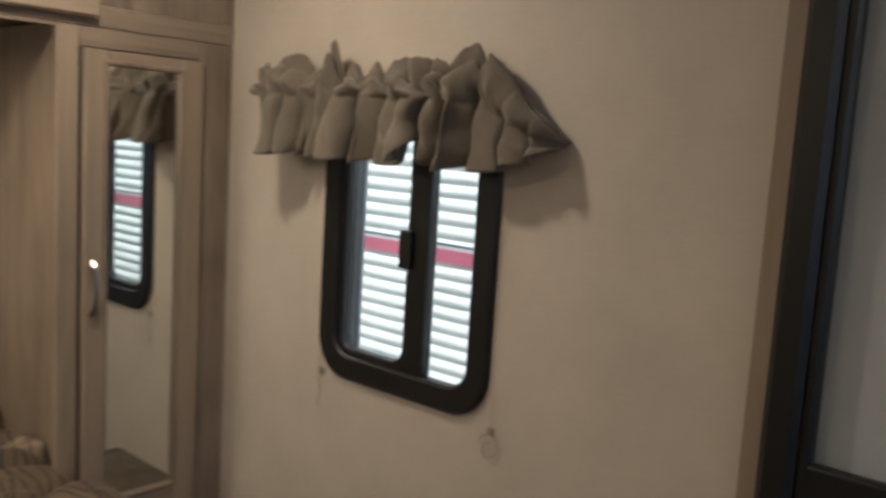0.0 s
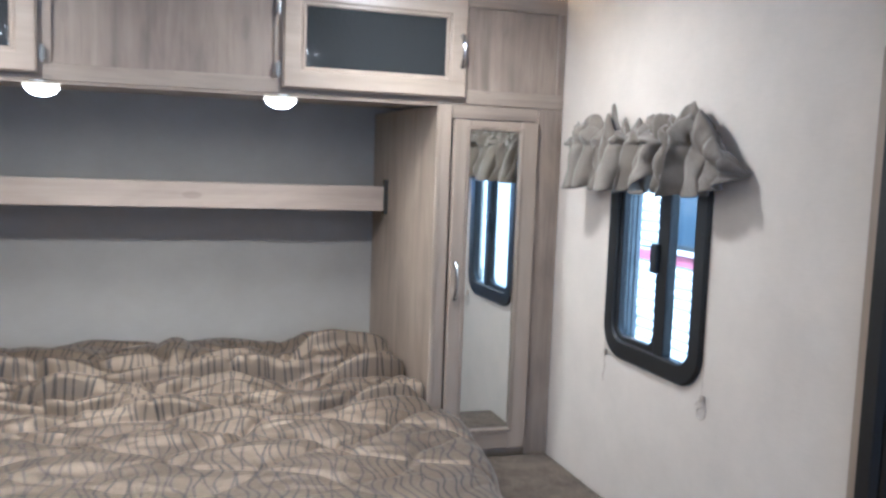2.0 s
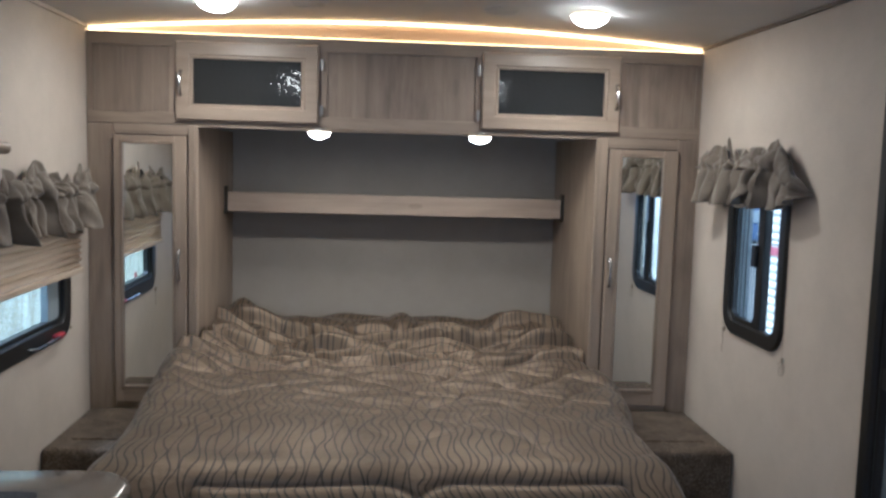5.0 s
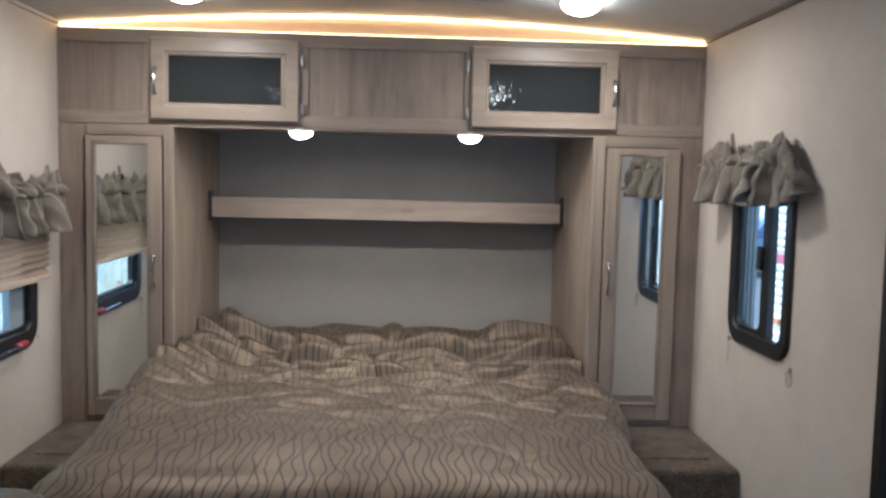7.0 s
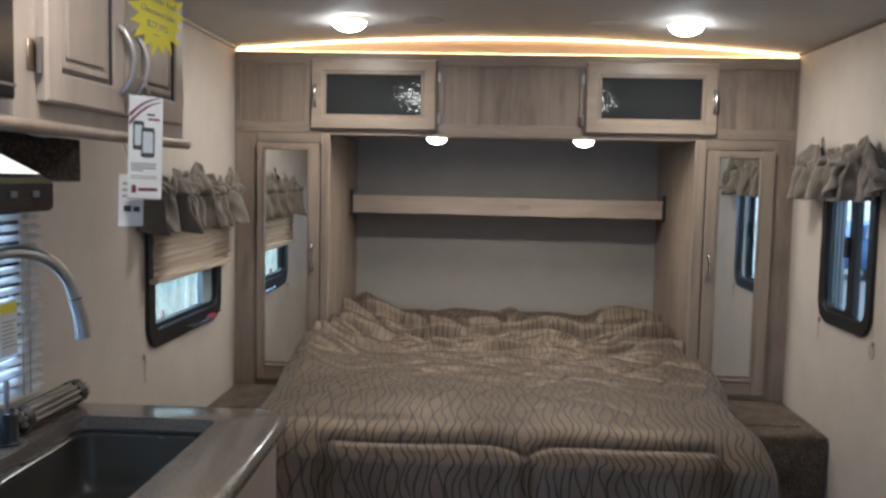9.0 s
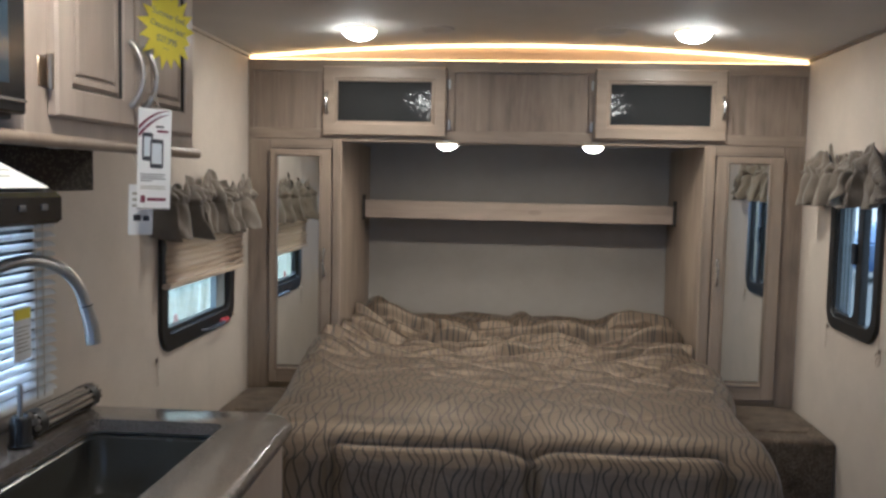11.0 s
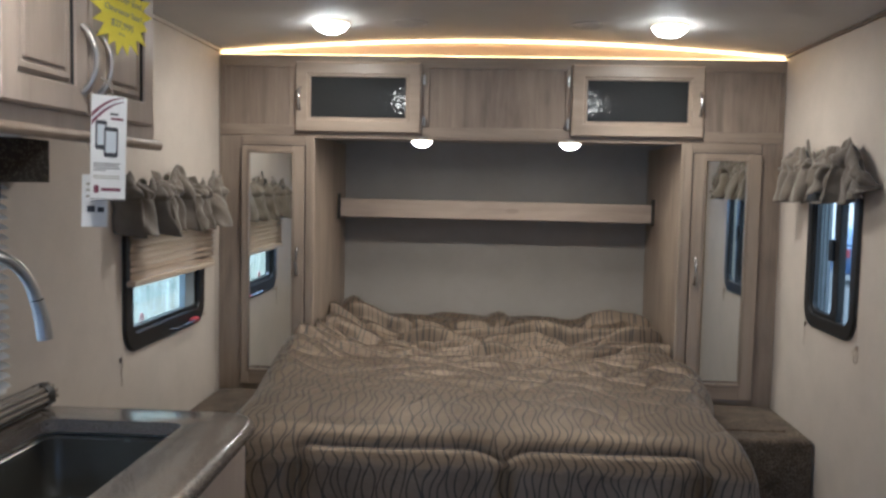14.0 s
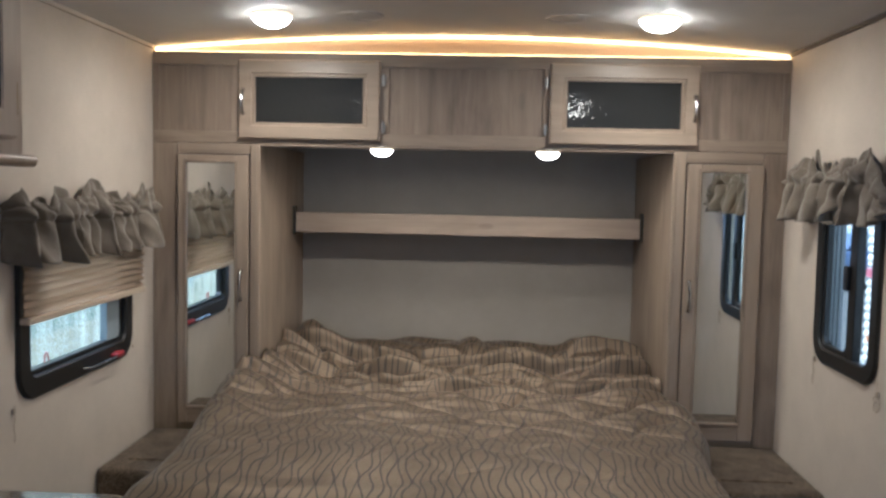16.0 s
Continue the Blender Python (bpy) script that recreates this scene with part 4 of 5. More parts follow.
hang_valance(valance(Matrix(((0, 1, 0, -W + 0.001), (1, 0, 0, -1.04), (0, 0, 1, 0), (0, 0, 0, 1))), 0.965, 1.288, 1.405,
                     [(0.10, 0.085, 0.055, 0.3, 1), (0.10, 0.060, 0.050, 0.5, 1), (0.14, 0.085, 0.075, 0.6, 1), (0.06, 0.065, 0.040, 0.5, 1), (0.13, 0.118, 0.070, 0.5, 1), (0.05, 0.095, 0.040, 0.5, 1),
                      (0.14, 0.080, 0.070, 0.4, 1), (0.08, 0.070, 0.045, 0.6, 1), (0.11, 0.112, 0.065, 0.6, 1.2), (0.09, 0.090, 0.050, 0.6, 1)], 7.0, False),
             (-W, -0.55, 1.29), "taupe linen gathered valance over the wet window", [(-W + 0.006, -0.96, 1.401), (-W + 0.006, -0.16, 1.401)])


# ---- pleated shade, half drawn up ----
def pleated_shade():
    t = thing("pleated_shade", (-W, -0.56, 1.14), "cream pleated window shade stacked half way up", "window shade")
    bm = bmesh.new()
    za, zb, folds, steps = 1.146, 1.318, 8, 6
    ya, yb = -0.972, -0.186
    cols = []
    for k in range(folds * steps + 1):
        q = k / (folds * steps)
        f = k % steps / steps
        swell = math.sin(math.pi * f) ** 0.7
        row = []
        for i in range(41):
            y = ya + (yb - ya) * i / 40
            sag = 0.004 * noise.noise(Vector((y * 4, q * 5, 1))) + 0.002 * noise.noise(Vector((y * 15, q * 9, 4)))
            tail = (0.020 * swell - 0.008) * ((i == 40) - (i == 0))
            row.append(bm.verts.new((-W + 0.026 + 0.009 * swell + sag, y + tail, za + (zb - za) * q - 0.004 * swell + sag)))
        cols.append(row)
    for a, b in zip(cols, cols[1:]):
        for i in range(40):
            bm.faces.new((a[i], a[i + 1], b[i + 1], b[i]))
    bmesh.ops.solidify(bm, geom=bm.faces[:], thickness=0.0015)
    smooth(part("pleats", bm, SHADE, t), 75)
    part("bottom_rail", box(-W + 0.016, -W + 0.046, ya, yb, 1.128, 1.146, 0.003), plain("shade_rail", (0.48, 0.40, 0.30), 0.5), t, "tan bottom rail")
    part("head_rail", box(-W + 0.004, -W + 0.05, ya, yb, 1.318, 1.335, 0.003), WHITE_PLASTIC, t)


pleated_shade()


def cord_hold(x, y, z, side, coil):
    """A clear hold-down clip with a loose end of cord."""
    t = thing("cord_hold", (x, y, z), "loose shade cord end tied at a small wall clip", "cord", "shade cords")
    d = -side * 0.006
    smooth(part("clip", box(x + d * 0.1, x + d * 1.4, y - 0.006, y + 0.006, z - 0.006, z + 0.010, 0.002), STRING, t))
    if coil:
        pts = [(x + d, y + 0.022 * math.cos(a * 0.5) * (1 - a / 40), z - 0.018 + 0.018 * math.sin(a * 0.5) - 0.0012 * a) for a in range(0, 17)]
    else:
        pts = [(x + d, y + 0.004 * math.sin(k * 1.4), z - 0.004 - 0.011 * k) for k in range(8)]
    part("cord", tube(pts, 0.0011, 6), STRING, t)
    part("cord", tube([(x + d, y, z + 0.004), (x + d, y + 0.001, z + (0.40 if side > 0 else 0.02))], 0.0008, 5), STRING, t)


cord_hold(W, -0.352, 0.985, 1, False)
cord_hold(W, -0.81, 0.975, 1, True)
cord_hold(-W, -0.985, 0.895, -1, False)
smooth(tagged(part("wall_screw", lathe([(0.006, 0), (0.005, 0.003), (0.001, 0.004)], 12, Matrix.Translation((-W, -0.196, 0.93)) @ Matrix.Rotation(radians(90), 4, "Y")), BRASS, None), "small brass screw head in the wall", "screw"))


# ---- entry door ----
def entry_door():
    ya, yb = DOOR_Y
    d = thing("door_1", (W, (ya + yb) / 2, 0.02), "grey entry door with black rounded frame and a screen door bar", "door", kind="structure")
    smooth(part("door_frame", ring(ya - 0.005, yb + 0.006, 0.01, 1.905, 0.11, 0.05, 0.030, east, -0.05, 0.010), BLACK, d, "black rounded door frame"), 35)
    smooth(part("screen_frame", ring(ya + 0.042, yb - 0.041, 0.06, 1.86, 0.09, 0.020, 0.018, east, -0.002, 0.006), BLACK, d, "black screen door frame"), 35)
    part("door_panel", box(W + 0.012, W + 0.035, ya + 0.03, yb - 0.03, 0.04, 1.88), DOOR_SKIN, d, "grey door skin")
    part("cross_bar", box(W - 0.016, W + 0.006, ya + 0.05, yb - 0.05, 1.030, 1.082, 0.005), BLACK, d, "black cross bar")
    lite = part("window_frame", ring(ya + 0.17, yb - 0.185, 1.125, 1.72, 0.07, 0.03, -0.004, east, -0.02, 0.003), BLACK, d, "black rounded window frame")
    smooth(lite)
    part("pane", box(W + 0.006, W + 0.009, ya + 0.19, yb - 0.205, 1.145, 1.70), plain("frosted_pane", (0.32, 0.35, 0.40), 0.3, var=0.05), lite, "frosted pane")


entry_door()
tagged(part("trim", box(W - 0.008, W - 0.0005, -1.288, -1.258, 0.0, 1.72, 0.002), WOOD_DOOR, None), "grey-washed wooden strip beside the entry door", "trim", kind="structure")


# ---- galley: base cabinet, worktop, sink ----
TOP = 0.91
base = thing("base_cabinet", (-0.88, -2.6, 0), "pale wooden galley base cabinet under the worktop", "cabinet")
SINK = (-1.03, -0.70, -2.42, -1.70)
bm = box(-W + 0.002, -0.595, -3.05, -1.615, 0.08, 0.62)
for q in ((-W + 0.002, SINK[0] - 0.02, -3.05, -1.615), (SINK[1] + 0.02, -0.595, -3.05, -1.615), (SINK[0] - 0.02, SINK[1] + 0.02, SINK[3] + 0.02, -1.615), (SINK[0] - 0.02, SINK[1] + 0.02, -3.05, SINK[2] - 0.02)):
    box(q[0], q[1], q[2], q[3], 0.62, TOP - 0.036, bm=bm)
part("body", bm, WOOD_KITCHEN, base)
part("plinth", box(-W + 0.002, -0.65, -3.05, -1.66, 0.001, 0.08), BLACK, base)
for ya, yb in ((-2.05, -1.64), (-2.50, -2.07)):
    part("drawer_front", box(-0.594, -0.576, ya, yb, 0.69, 0.845, 0.004), WOOD_KITCHEN, base)
    part("door", box(-0.594, -0.576, ya, yb, 0.11, 0.675, 0.004), WOOD_KITCHEN, base)


def worktop():
    t = thing("worktop", (-0.87, -2.3, TOP), "speckled grey-brown worktop with a rounded glossy edge", "worktop")

    def outline(n=10):
        """The outer edge: straight along the wall, a slightly bowed front, a round end corner."""
        pts = [(-W + 0.003, -3.05), (-W + 0.003, -1.575)]
        pts += [(-0.640 + 0.09 * math.sin(radians(a)), -1.665 + 0.09 * math.cos(radians(a))) for a in range(0, 91, 9)]
        pts += [(-0.55 + 0.014 * math.sin(math.pi * k / 12), -1.665 - 1.385 * k / 12) for k in range(1, 13)]
        return pts

    bm = bmesh.new()
    o = outline()
    r = 0.016
    layers = [(r, TOP)] + [(r - r * math.sin(radians(a)), TOP - r + r * math.cos(radians(a))) for a in (30, 60, 90)] + [(0.0, TOP - 0.028), (0.004, TOP - 0.036)]
    cx, cy = -0.87, -2.3
    rings = []
    for inset, z in layers:
        loop = []
        for x, y in o:
            nx = x - inset if x > -0.7 else x
            ny = y - inset if y > -1.70 else y
            loop.append(bm.verts.new((nx, ny, z)))
        rings.append(loop)
    m = len(o)
    for a, b in zip(rings, rings[1:]):
        for k in range(m):
            bm.faces.new((a[k], b[k], b[(k + 1) % m], a[(k + 1) % m]))
    # top face with the sink cut out
    inner_o = rounded(SINK[0], SINK[1], SINK[2], SINK[3], 0.03, 5)
    inner = [bm.verts.new((x, y, TOP)) for x, y in inner_o]
    e = [bm.edges.get((rings[0][k], rings[0][(k + 1) % m])) for k in range(m)]
    k2 = len(inner)
    e += [bm.edges.new((inner[k], inner[(k + 1) % k2])) for k in range(k2)]
    bmesh.ops.triangle_fill(bm, use_beauty=True, edges=e)
    low = [bm.verts.new((x, y, TOP - 0.03)) for x, y in inner_o]
    for k in range(k2):
        bm.faces.new((inner[k], inner[(k + 1) % k2], low[(k + 1) % k2], low[k]))
    bmesh.ops.recalc_face_normals(bm, faces=bm.faces[:])
    smooth(part("slab", bm, WORKTOP, t), 50)
    part("edge_band", box(-0.574, -0.568, -3.04, -1.70, TOP - 0.056, TOP - 0.037, 0.002), WOOD_DOOR, t, "wooden edge band")


worktop()


def sink():
    t = thing("sink", (-0.865, -2.06, 0.70), "dark undermount kitchen sink bowl with a steel rim", "sink")
    mat = plain("dark_sink", (0.050, 0.048, 0.041), 0.24, var=0.2, scale=4.0, grain=500, bump=0.03)
    x0, x1, y0, y1 = SINK
    bm = bmesh.new()
    prof = [(0.004, TOP - 0.03), (0.004, TOP - 0.038), (-0.004, TOP - 0.045), (-0.008, 0.76), (-0.02, 0.735), (-0.045, 0.725)]
    loops = [[bm.verts.new((x, y, z)) for x, y in rounded(x0 - g, x1 + g, y0 - g, y1 + g, 0.04, 5)] for g, z in prof]
    for a, b in zip(loops, loops[1:]):
        n = len(a)
        for k in range(n):
            bm.faces.new((a[k], b[k], b[(k + 1) % n], a[(k + 1) % n]))
    bm.faces.new(loops[-1])
    bmesh.ops.recalc_face_normals(bm, faces=bm.faces[:])
    for f in bm.faces:
        f.normal_flip()
    b = smooth(part("bowl", bm, mat, t))
    so = b.modifiers.new("thickness", "SOLIDIFY")
    so.thickness, so.offset = 0.004, 0.0
    bm = bmesh.new()
    o1, o2 = rounded(x0 - 0.004, x1 + 0.004, y0 - 0.004, y1 + 0.004, 0.03, 5), rounded(x0 + 0.006, x1 - 0.006, y0 + 0.006, y1 - 0.006, 0.03, 5)
    a = [bm.verts.new((x, y, TOP - 0.0305)) for x, y in o1]
    c = [bm.verts.new((x, y, TOP - 0.0325)) for x, y in o2]
    for k in range(len(a)):
        bm.faces.new((a[k], a[(k + 1) % len(a)], c[(k + 1) % len(a)], c[k]))
    bmesh.ops.solidify(bm, geom=bm.faces[:], thickness=0.002)
    part("rim", bm, STEEL, t, "thin steel rim")
    smooth(part("drain", lathe([(0.045, 0.0), (0.045, 0.004), (0.035, 0.005), (0.03, 0.002), (0.001, 0.001)], 28, Matrix.Translation((-0.865, -2.06, 0.7255))), STEEL, t, "steel drain ring"))


sink()


def faucet():
    bx, by = -1.085, -2.09
    t = thing("faucet", (bx, by, TOP), "brushed steel gooseneck faucet with a pull-down spray head", "faucet")
    smooth(part("base", lathe([(0.034, 0.0005), (0.034, 0.010), (0.026, 0.016), (0.024, 0.075), (0.0205, 0.085)], 28, Matrix.Translation((bx, by, TOP))), BLACK_GLOSS, t, "black base collar"))
    # the neck rises, bends over towards the sink and the bed end, and drops to the spray head
    top, dx, dy = 1.315, 0.165, 0.185
    pts = [(bx, by, TOP + 0.08), (bx, by, 1.10), (bx, by, 1.20)]
    for k in range(1, 15):
        a = math.pi * k / 15 * 1.0
        q = (1 - math.cos(a)) / 2
        pts.append((bx + dx * q * 0.92, by + dy * q * 0.92, 1.215 + 0.105 * math.sin(a)))
    pts.append((bx + dx * 0.93, by + dy * 0.93, 1.215))
    smooth(part("neck", tube(pts, 0.0125, 16), STEEL, t))
    smooth(part("spray_head", tube([(bx + dx * 0.93, by + dy * 0.93, 1.222), (bx + dx * 0.98, by + dy * 0.98, 1.175), (bx + dx, by + dy, 1.135)], [0.0135, 0.0155, 0.0165], 16), STEEL, t, "steel spray head"))
    smooth(part("seam", tube([(bx + dx * 0.9335, by + dy * 0.9335, 1.2195), (bx + dx * 0.9355, by + dy * 0.9355, 1.2170)], 0.0141, 16), BLACK, t, "dark seam ring"))
    smooth(part("lever", tube([(bx + 0.028, by + 0.008, TOP + 0.055), (bx + 0.045, by + 0.012, TOP + 0.075), (bx + 0.048, by + 0.012, TOP + 0.165)], [0.007, 0.0055, 0.0045], 10), STEEL, t, "slim steel lever"))


faucet()


RACK_ROD = plain("rack_rod", (0.20, 0.175, 0.145), 0.35, 0.4)


def rolled_rack():
    """A roll-up drying rack: a bundle of coated rods."""
    t = thing("drying_rack", (-1.085, -1.75, TOP), "rolled dark drying rack of coated rods on the worktop", "drying rack")
    k = 0
    for ringr, count in ((0.0, 1), (0.0125, 6), (0.0235, 11)):
        for i in range(count):
            a = 2 * math.pi * i / count + ringr * 40
            cx, cz = -1.085 + ringr * math.cos(a), TOP + 0.031 + ringr * math.sin(a)
            shift = 0.008 * noise.noise(Vector((k * 3.3, 0, 0)))
            smooth(part("rod", tube([(cx, -1.885, cz), (cx, -1.590 + shift, cz)], 0.0061, 8), RACK_ROD if k % 3 else BLACK_GLOSS, t))
            k += 1
    for y in (-1.62, -1.86):
        smooth(part("end_band", tube([(-1.085, y - 0.014, TOP + 0.031), (-1.085, y + 0.014, TOP + 0.031)], 0.0305, 20), BLACK, t, "dark silicone end band"))


rolled_rack()


sd = thing("soap_dispenser", (-1.07, -1.935, TOP), "black soap dispenser with a slim steel pump beside the sink", "soap dispenser")
smooth(part("collar", lathe([(0.026, 0.0005), (0.027, 0.006), (0.023, 0.012), (0.022, 0.060), (0.016, 0.068)], 24, Matrix.Translation((-1.07, -1.935, TOP))), BLACK_GLOSS, sd))
smooth(part("pump", tube([(-1.07, -1.935, TOP + 0.066), (-1.07, -1.935, TOP + 0.137)], 0.0055, 12), STEEL, sd, "slim steel pump"))


# ---- blind and valance at the galley window ----
def mini_blind():
    y0, y1, z0, z1 = WINDOW_K
    t = thing("mini_blind", (-W, -2.2, z0), "white slatted mini blind with the slats half open", "blind")
    xa = -W + 0.030
    step, n = 0.0232, 22
    slat_bm = None
    for k in range(n):
        z = 0.985 + k * step
        bm = bmesh.new()
        pts = []
        for y in (-2.72, -1.672):
            prof = []
            for i in range(5):
                q = i / 4 - 0.5
                prof.append(bm.verts.new((xa + 0.0235 * q, y, z - 0.011 * q - 0.004 * (2 * q) ** 2)))
            pts.append(prof)
        for i in range(4):
            bm.faces.new((pts[0][i], pts[1][i], pts[1][i + 1], pts[0][i + 1]))
        bmesh.ops.solidify(bm, geom=bm.faces[:], thickness=0.0008)
        if slat_bm is None:
            slat_bm = part("slat", bm, BLIND, t)
        else:
            bm.free()
            s = new("slat", slat_bm.data)
            s.parent = t
            s.location = (0, 0, k * step)
    part("bottom_rail", box(xa - 0.012, xa + 0.012, -2.72, -1.69, 0.962, 0.976, 0.003), WHITE_PLASTIC, t)
    for y in (-1.735, -1.765):
        part("ladder_cord", tube([(xa + 0.013, y, 0.97), (xa + 0.013, y, 1.50)], 0.0012, 6), STRING, t)
    tag = part("tag", box(xa + 0.016, xa + 0.0172, -1.865, -1.795, 1.075, 1.195), PAPER, t, "white warning tag with yellow head")
    part("tag_head", box(xa + 0.0174, xa + 0.0178, -1.862, -1.798, 1.168, 1.192), YELLOW, tag, "yellow band")
    for k in range(7):
        part("print_line", box(xa + 0.0174, xa + 0.0177, -1.855, -1.80 - 0.006 * (k % 3), 1.095 + 0.009 * k, 1.0975 + 0.009 * k), INK_GREY, tag)


mini_blind()
kv = thing("box_valance", (-W, -2.1, 1.46), "dark printed fabric box valance over the galley window", "valance")
part("front", box(-W + 0.075, -W + 0.085, -2.80, -1.565, 1.456, 1.558, 0.003), PRINT, kv)
for y in (-1.575, -2.80):
    part("return", box(-W + 0.001, -W + 0.075, y, y + 0.0095, 1.456, 1.558, 0.002), PRINT, kv)


# ---- upper galley cabinet ----
FACE = -0.862
upper = thing("wall_cabinet", (-1.0, -1.88, 1.575), "grey-washed galley wall cabinet with two raised-panel doors", "cabinet")
part("body", box(-W + 0.002, FACE - 0.002, -2.262, -1.482, 1.578, 2.034, 0.002), WOOD_KITCHEN, upper)
part("face_frame", box(FACE - 0.002, FACE + 0.001, -2.262, -1.480, 1.560, 2.036, 0.001), WOOD_KITCHEN, upper)


def raised_door(ya, yb, handle_y, hinge_y):
    z0, z1 = 1.598, 2.020
    to = lambda a, b, c: Vector((FACE + 0.001 + c, a, b))
    d = part("door", ring(ya, yb, z0, z1, 0.004, 0.056, 0.020, to, 0.001, 0.005), WOOD_KITCHEN, upper)
    part("bevel", ring(ya + 0.054, yb - 0.054, z0 + 0.054, z1 - 0.054, 0.003, 0.034, 0.014, to, 0.001, 0.012), WOOD_KITCHEN, d)
    part("raised_panel", box(FACE + 0.003, FACE + 0.0165, ya + 0.084, yb - 0.084, z0 + 0.084, z1 - 0.084, 0.003), WOOD_KITCHEN, d)
    part("groove", ring(ya + 0.050, yb - 0.050, z0 + 0.050, z1 - 0.050, 0.003, 0.007, 0.0165, to, 0.010, 0.001), DARK_GAP, d)
    pts = []
    for k in range(15):
        q = k / 14
        pts.append((FACE + 0.021 + 0.030 * math.sin(math.pi * q) ** 0.7, handle_y, 1.640 + 0.135 * q))
    smooth(part("handle", tube(pts, [0.005 + 0.0035 * abs(2 * k / 14 - 1) for k in range(15)], 10), NICKEL, d, "arched brushed nickel handle"))
    for z in (1.675, 1.93):
        bm = tube([(FACE + 0.012, hinge_y, z - 0.031), (FACE + 0.012, hinge_y, z + 0.031)], 0.006, 8)
        out = -0.024 if hinge_y < handle_y else 0.024
        box(FACE + 0.001, FACE + 0.004, min(hinge_y, hinge_y + out), max(hinge_y, hinge_y + out), z - 0.026, z + 0.026, 0.001, 1, bm)
        smooth(part("hinge", bm, BRASS, d, "antique brass hinge"))


raised_door(-2.186, -1.868, -1.893, -2.194)
raised_door(-1.852, -1.530, -1.825, -1.524)
rail = part("light_rail", tube([(FACE - 0.006, -2.95, 1.556), (FACE - 0.006, -1.432, 1.556)], 0.013, 14), WOOD_DOOR, upper, "rounded wooden rail")
smooth(rail)
part("rail_back", box(FACE - 0.05, FACE - 0.003, -2.262, -1.52, 1.560, 1.579), WOOD_KITCHEN, upper)
pk = thing("under_cabinet_light", (-1.02, -1.85, 1.57), "unlit white puck light under the galley cabinet", "lamp")
smooth(part("base", lathe([(0.05, 0.0), (0.052, -0.008), (0.046, -0.012)], 28, Matrix.Translation((-1.02, -1.86, 1.5775))), WHITE_PLASTIC, pk))
smooth(part("lens", bowl(-1.02, -1.86, 1.566, 0.044, 0.016), WHITE_PLASTIC, pk))


# ---- microwave and range hood ----
mw = thing("microwave", (-0.98, -2.52, 1.59), "black built-in microwave beside the wall cabinet", "microwave")
part("body", box(-W + 0.004, -0.875, -2.79, -2.272, 1.585, 1.98, 0.004), BLACK, mw)
fr = part("door", box(-0.876, -0.846, -2.78, -2.276, 1.592, 1.90, 0.006), BLACK_GLOSS, mw)
part("door_window", box(-0.8462, -0.8445, -2.70, -2.33, 1.64, 1.86), TINT_PANE, fr)
part("trim", box(-0.8464, -0.842, -2.775, -2.282, 1.612, 1.617, 0.001), CHROME, mw, "chrome trim line")
hood = thing("range_hood", (-0.95, -2.62, 1.42), "black range hood with paper sheets on its sloping front", "range hood")


def hood_shape():
    bm = bmesh.new()
    prof = [(-W + 0.004, 1.418), (-0.756, 1.418), (-0.748, 1.424), (-0.748, 1.460), (-0.756, 1.467), (-0.95, 1.560), (-W + 0.004, 1.560)]
    a = [bm.verts.new((x, -2.352, z)) for x, z in prof]
    b = [bm.verts.new((x, -2.90, z)) for x, z in prof]
    n = len(prof)
    for k in range(n):
        bm.faces.new((a[k], a[(k + 1) % n], b[(k + 1) % n], b[k]))
    bm.faces.new(a[::-1])
    bm.faces.new(b)
    bmesh.ops.recalc_face_normals(bm, faces=bm.faces[:])
    return bm


part("shell", hood_shape(), BLACK_GLOSS, hood)
for y in (-2.405, -2.465):
    part("switch", box(-0.7485, -0.7455, y - 0.008, y + 0.008, 1.440, 1.449, 0.001), plain("switch_grey", (0.09, 0.09, 0.09), 0.4), hood, "small grey switch")
slope = Matrix.Translation((-0.853, -2.36, 1.5155)) @ Matrix.Rotation(math.atan2(0.093, 0.194), 4, "Y")
for k, (ya, yb) in enumerate(((-0.215, -0.004), (-0.44, -0.222))):
    leaf = thing("paper_sheet", (-0.853, -2.45 - 0.2 * k, 1.518), "white printed leaflet with a red head lying on the range hood", "leaflet", "leaflets on the hood")
    bm = box(-0.098, 0.100, ya, yb, 0.0012, 0.0022)
    bm.transform(slope)
    part("sheet", bm, PAPER, leaf)
    bm = box(-0.097, -0.070, ya + 0.004, yb - 0.004, 0.0025, 0.0028)
    bm.transform(slope)
    part("head_band", bm, RED, leaf, "red head band")
    for j in range(6):
        bm = box(-0.05 + 0.022 * j, -0.046 + 0.022 * j, ya + 0.02, yb - 0.02 - 0.03 * (j % 2), 0.0025, 0.0028)
        bm.transform(slope)
        part("print_line", bm, INK_GREY, leaf)


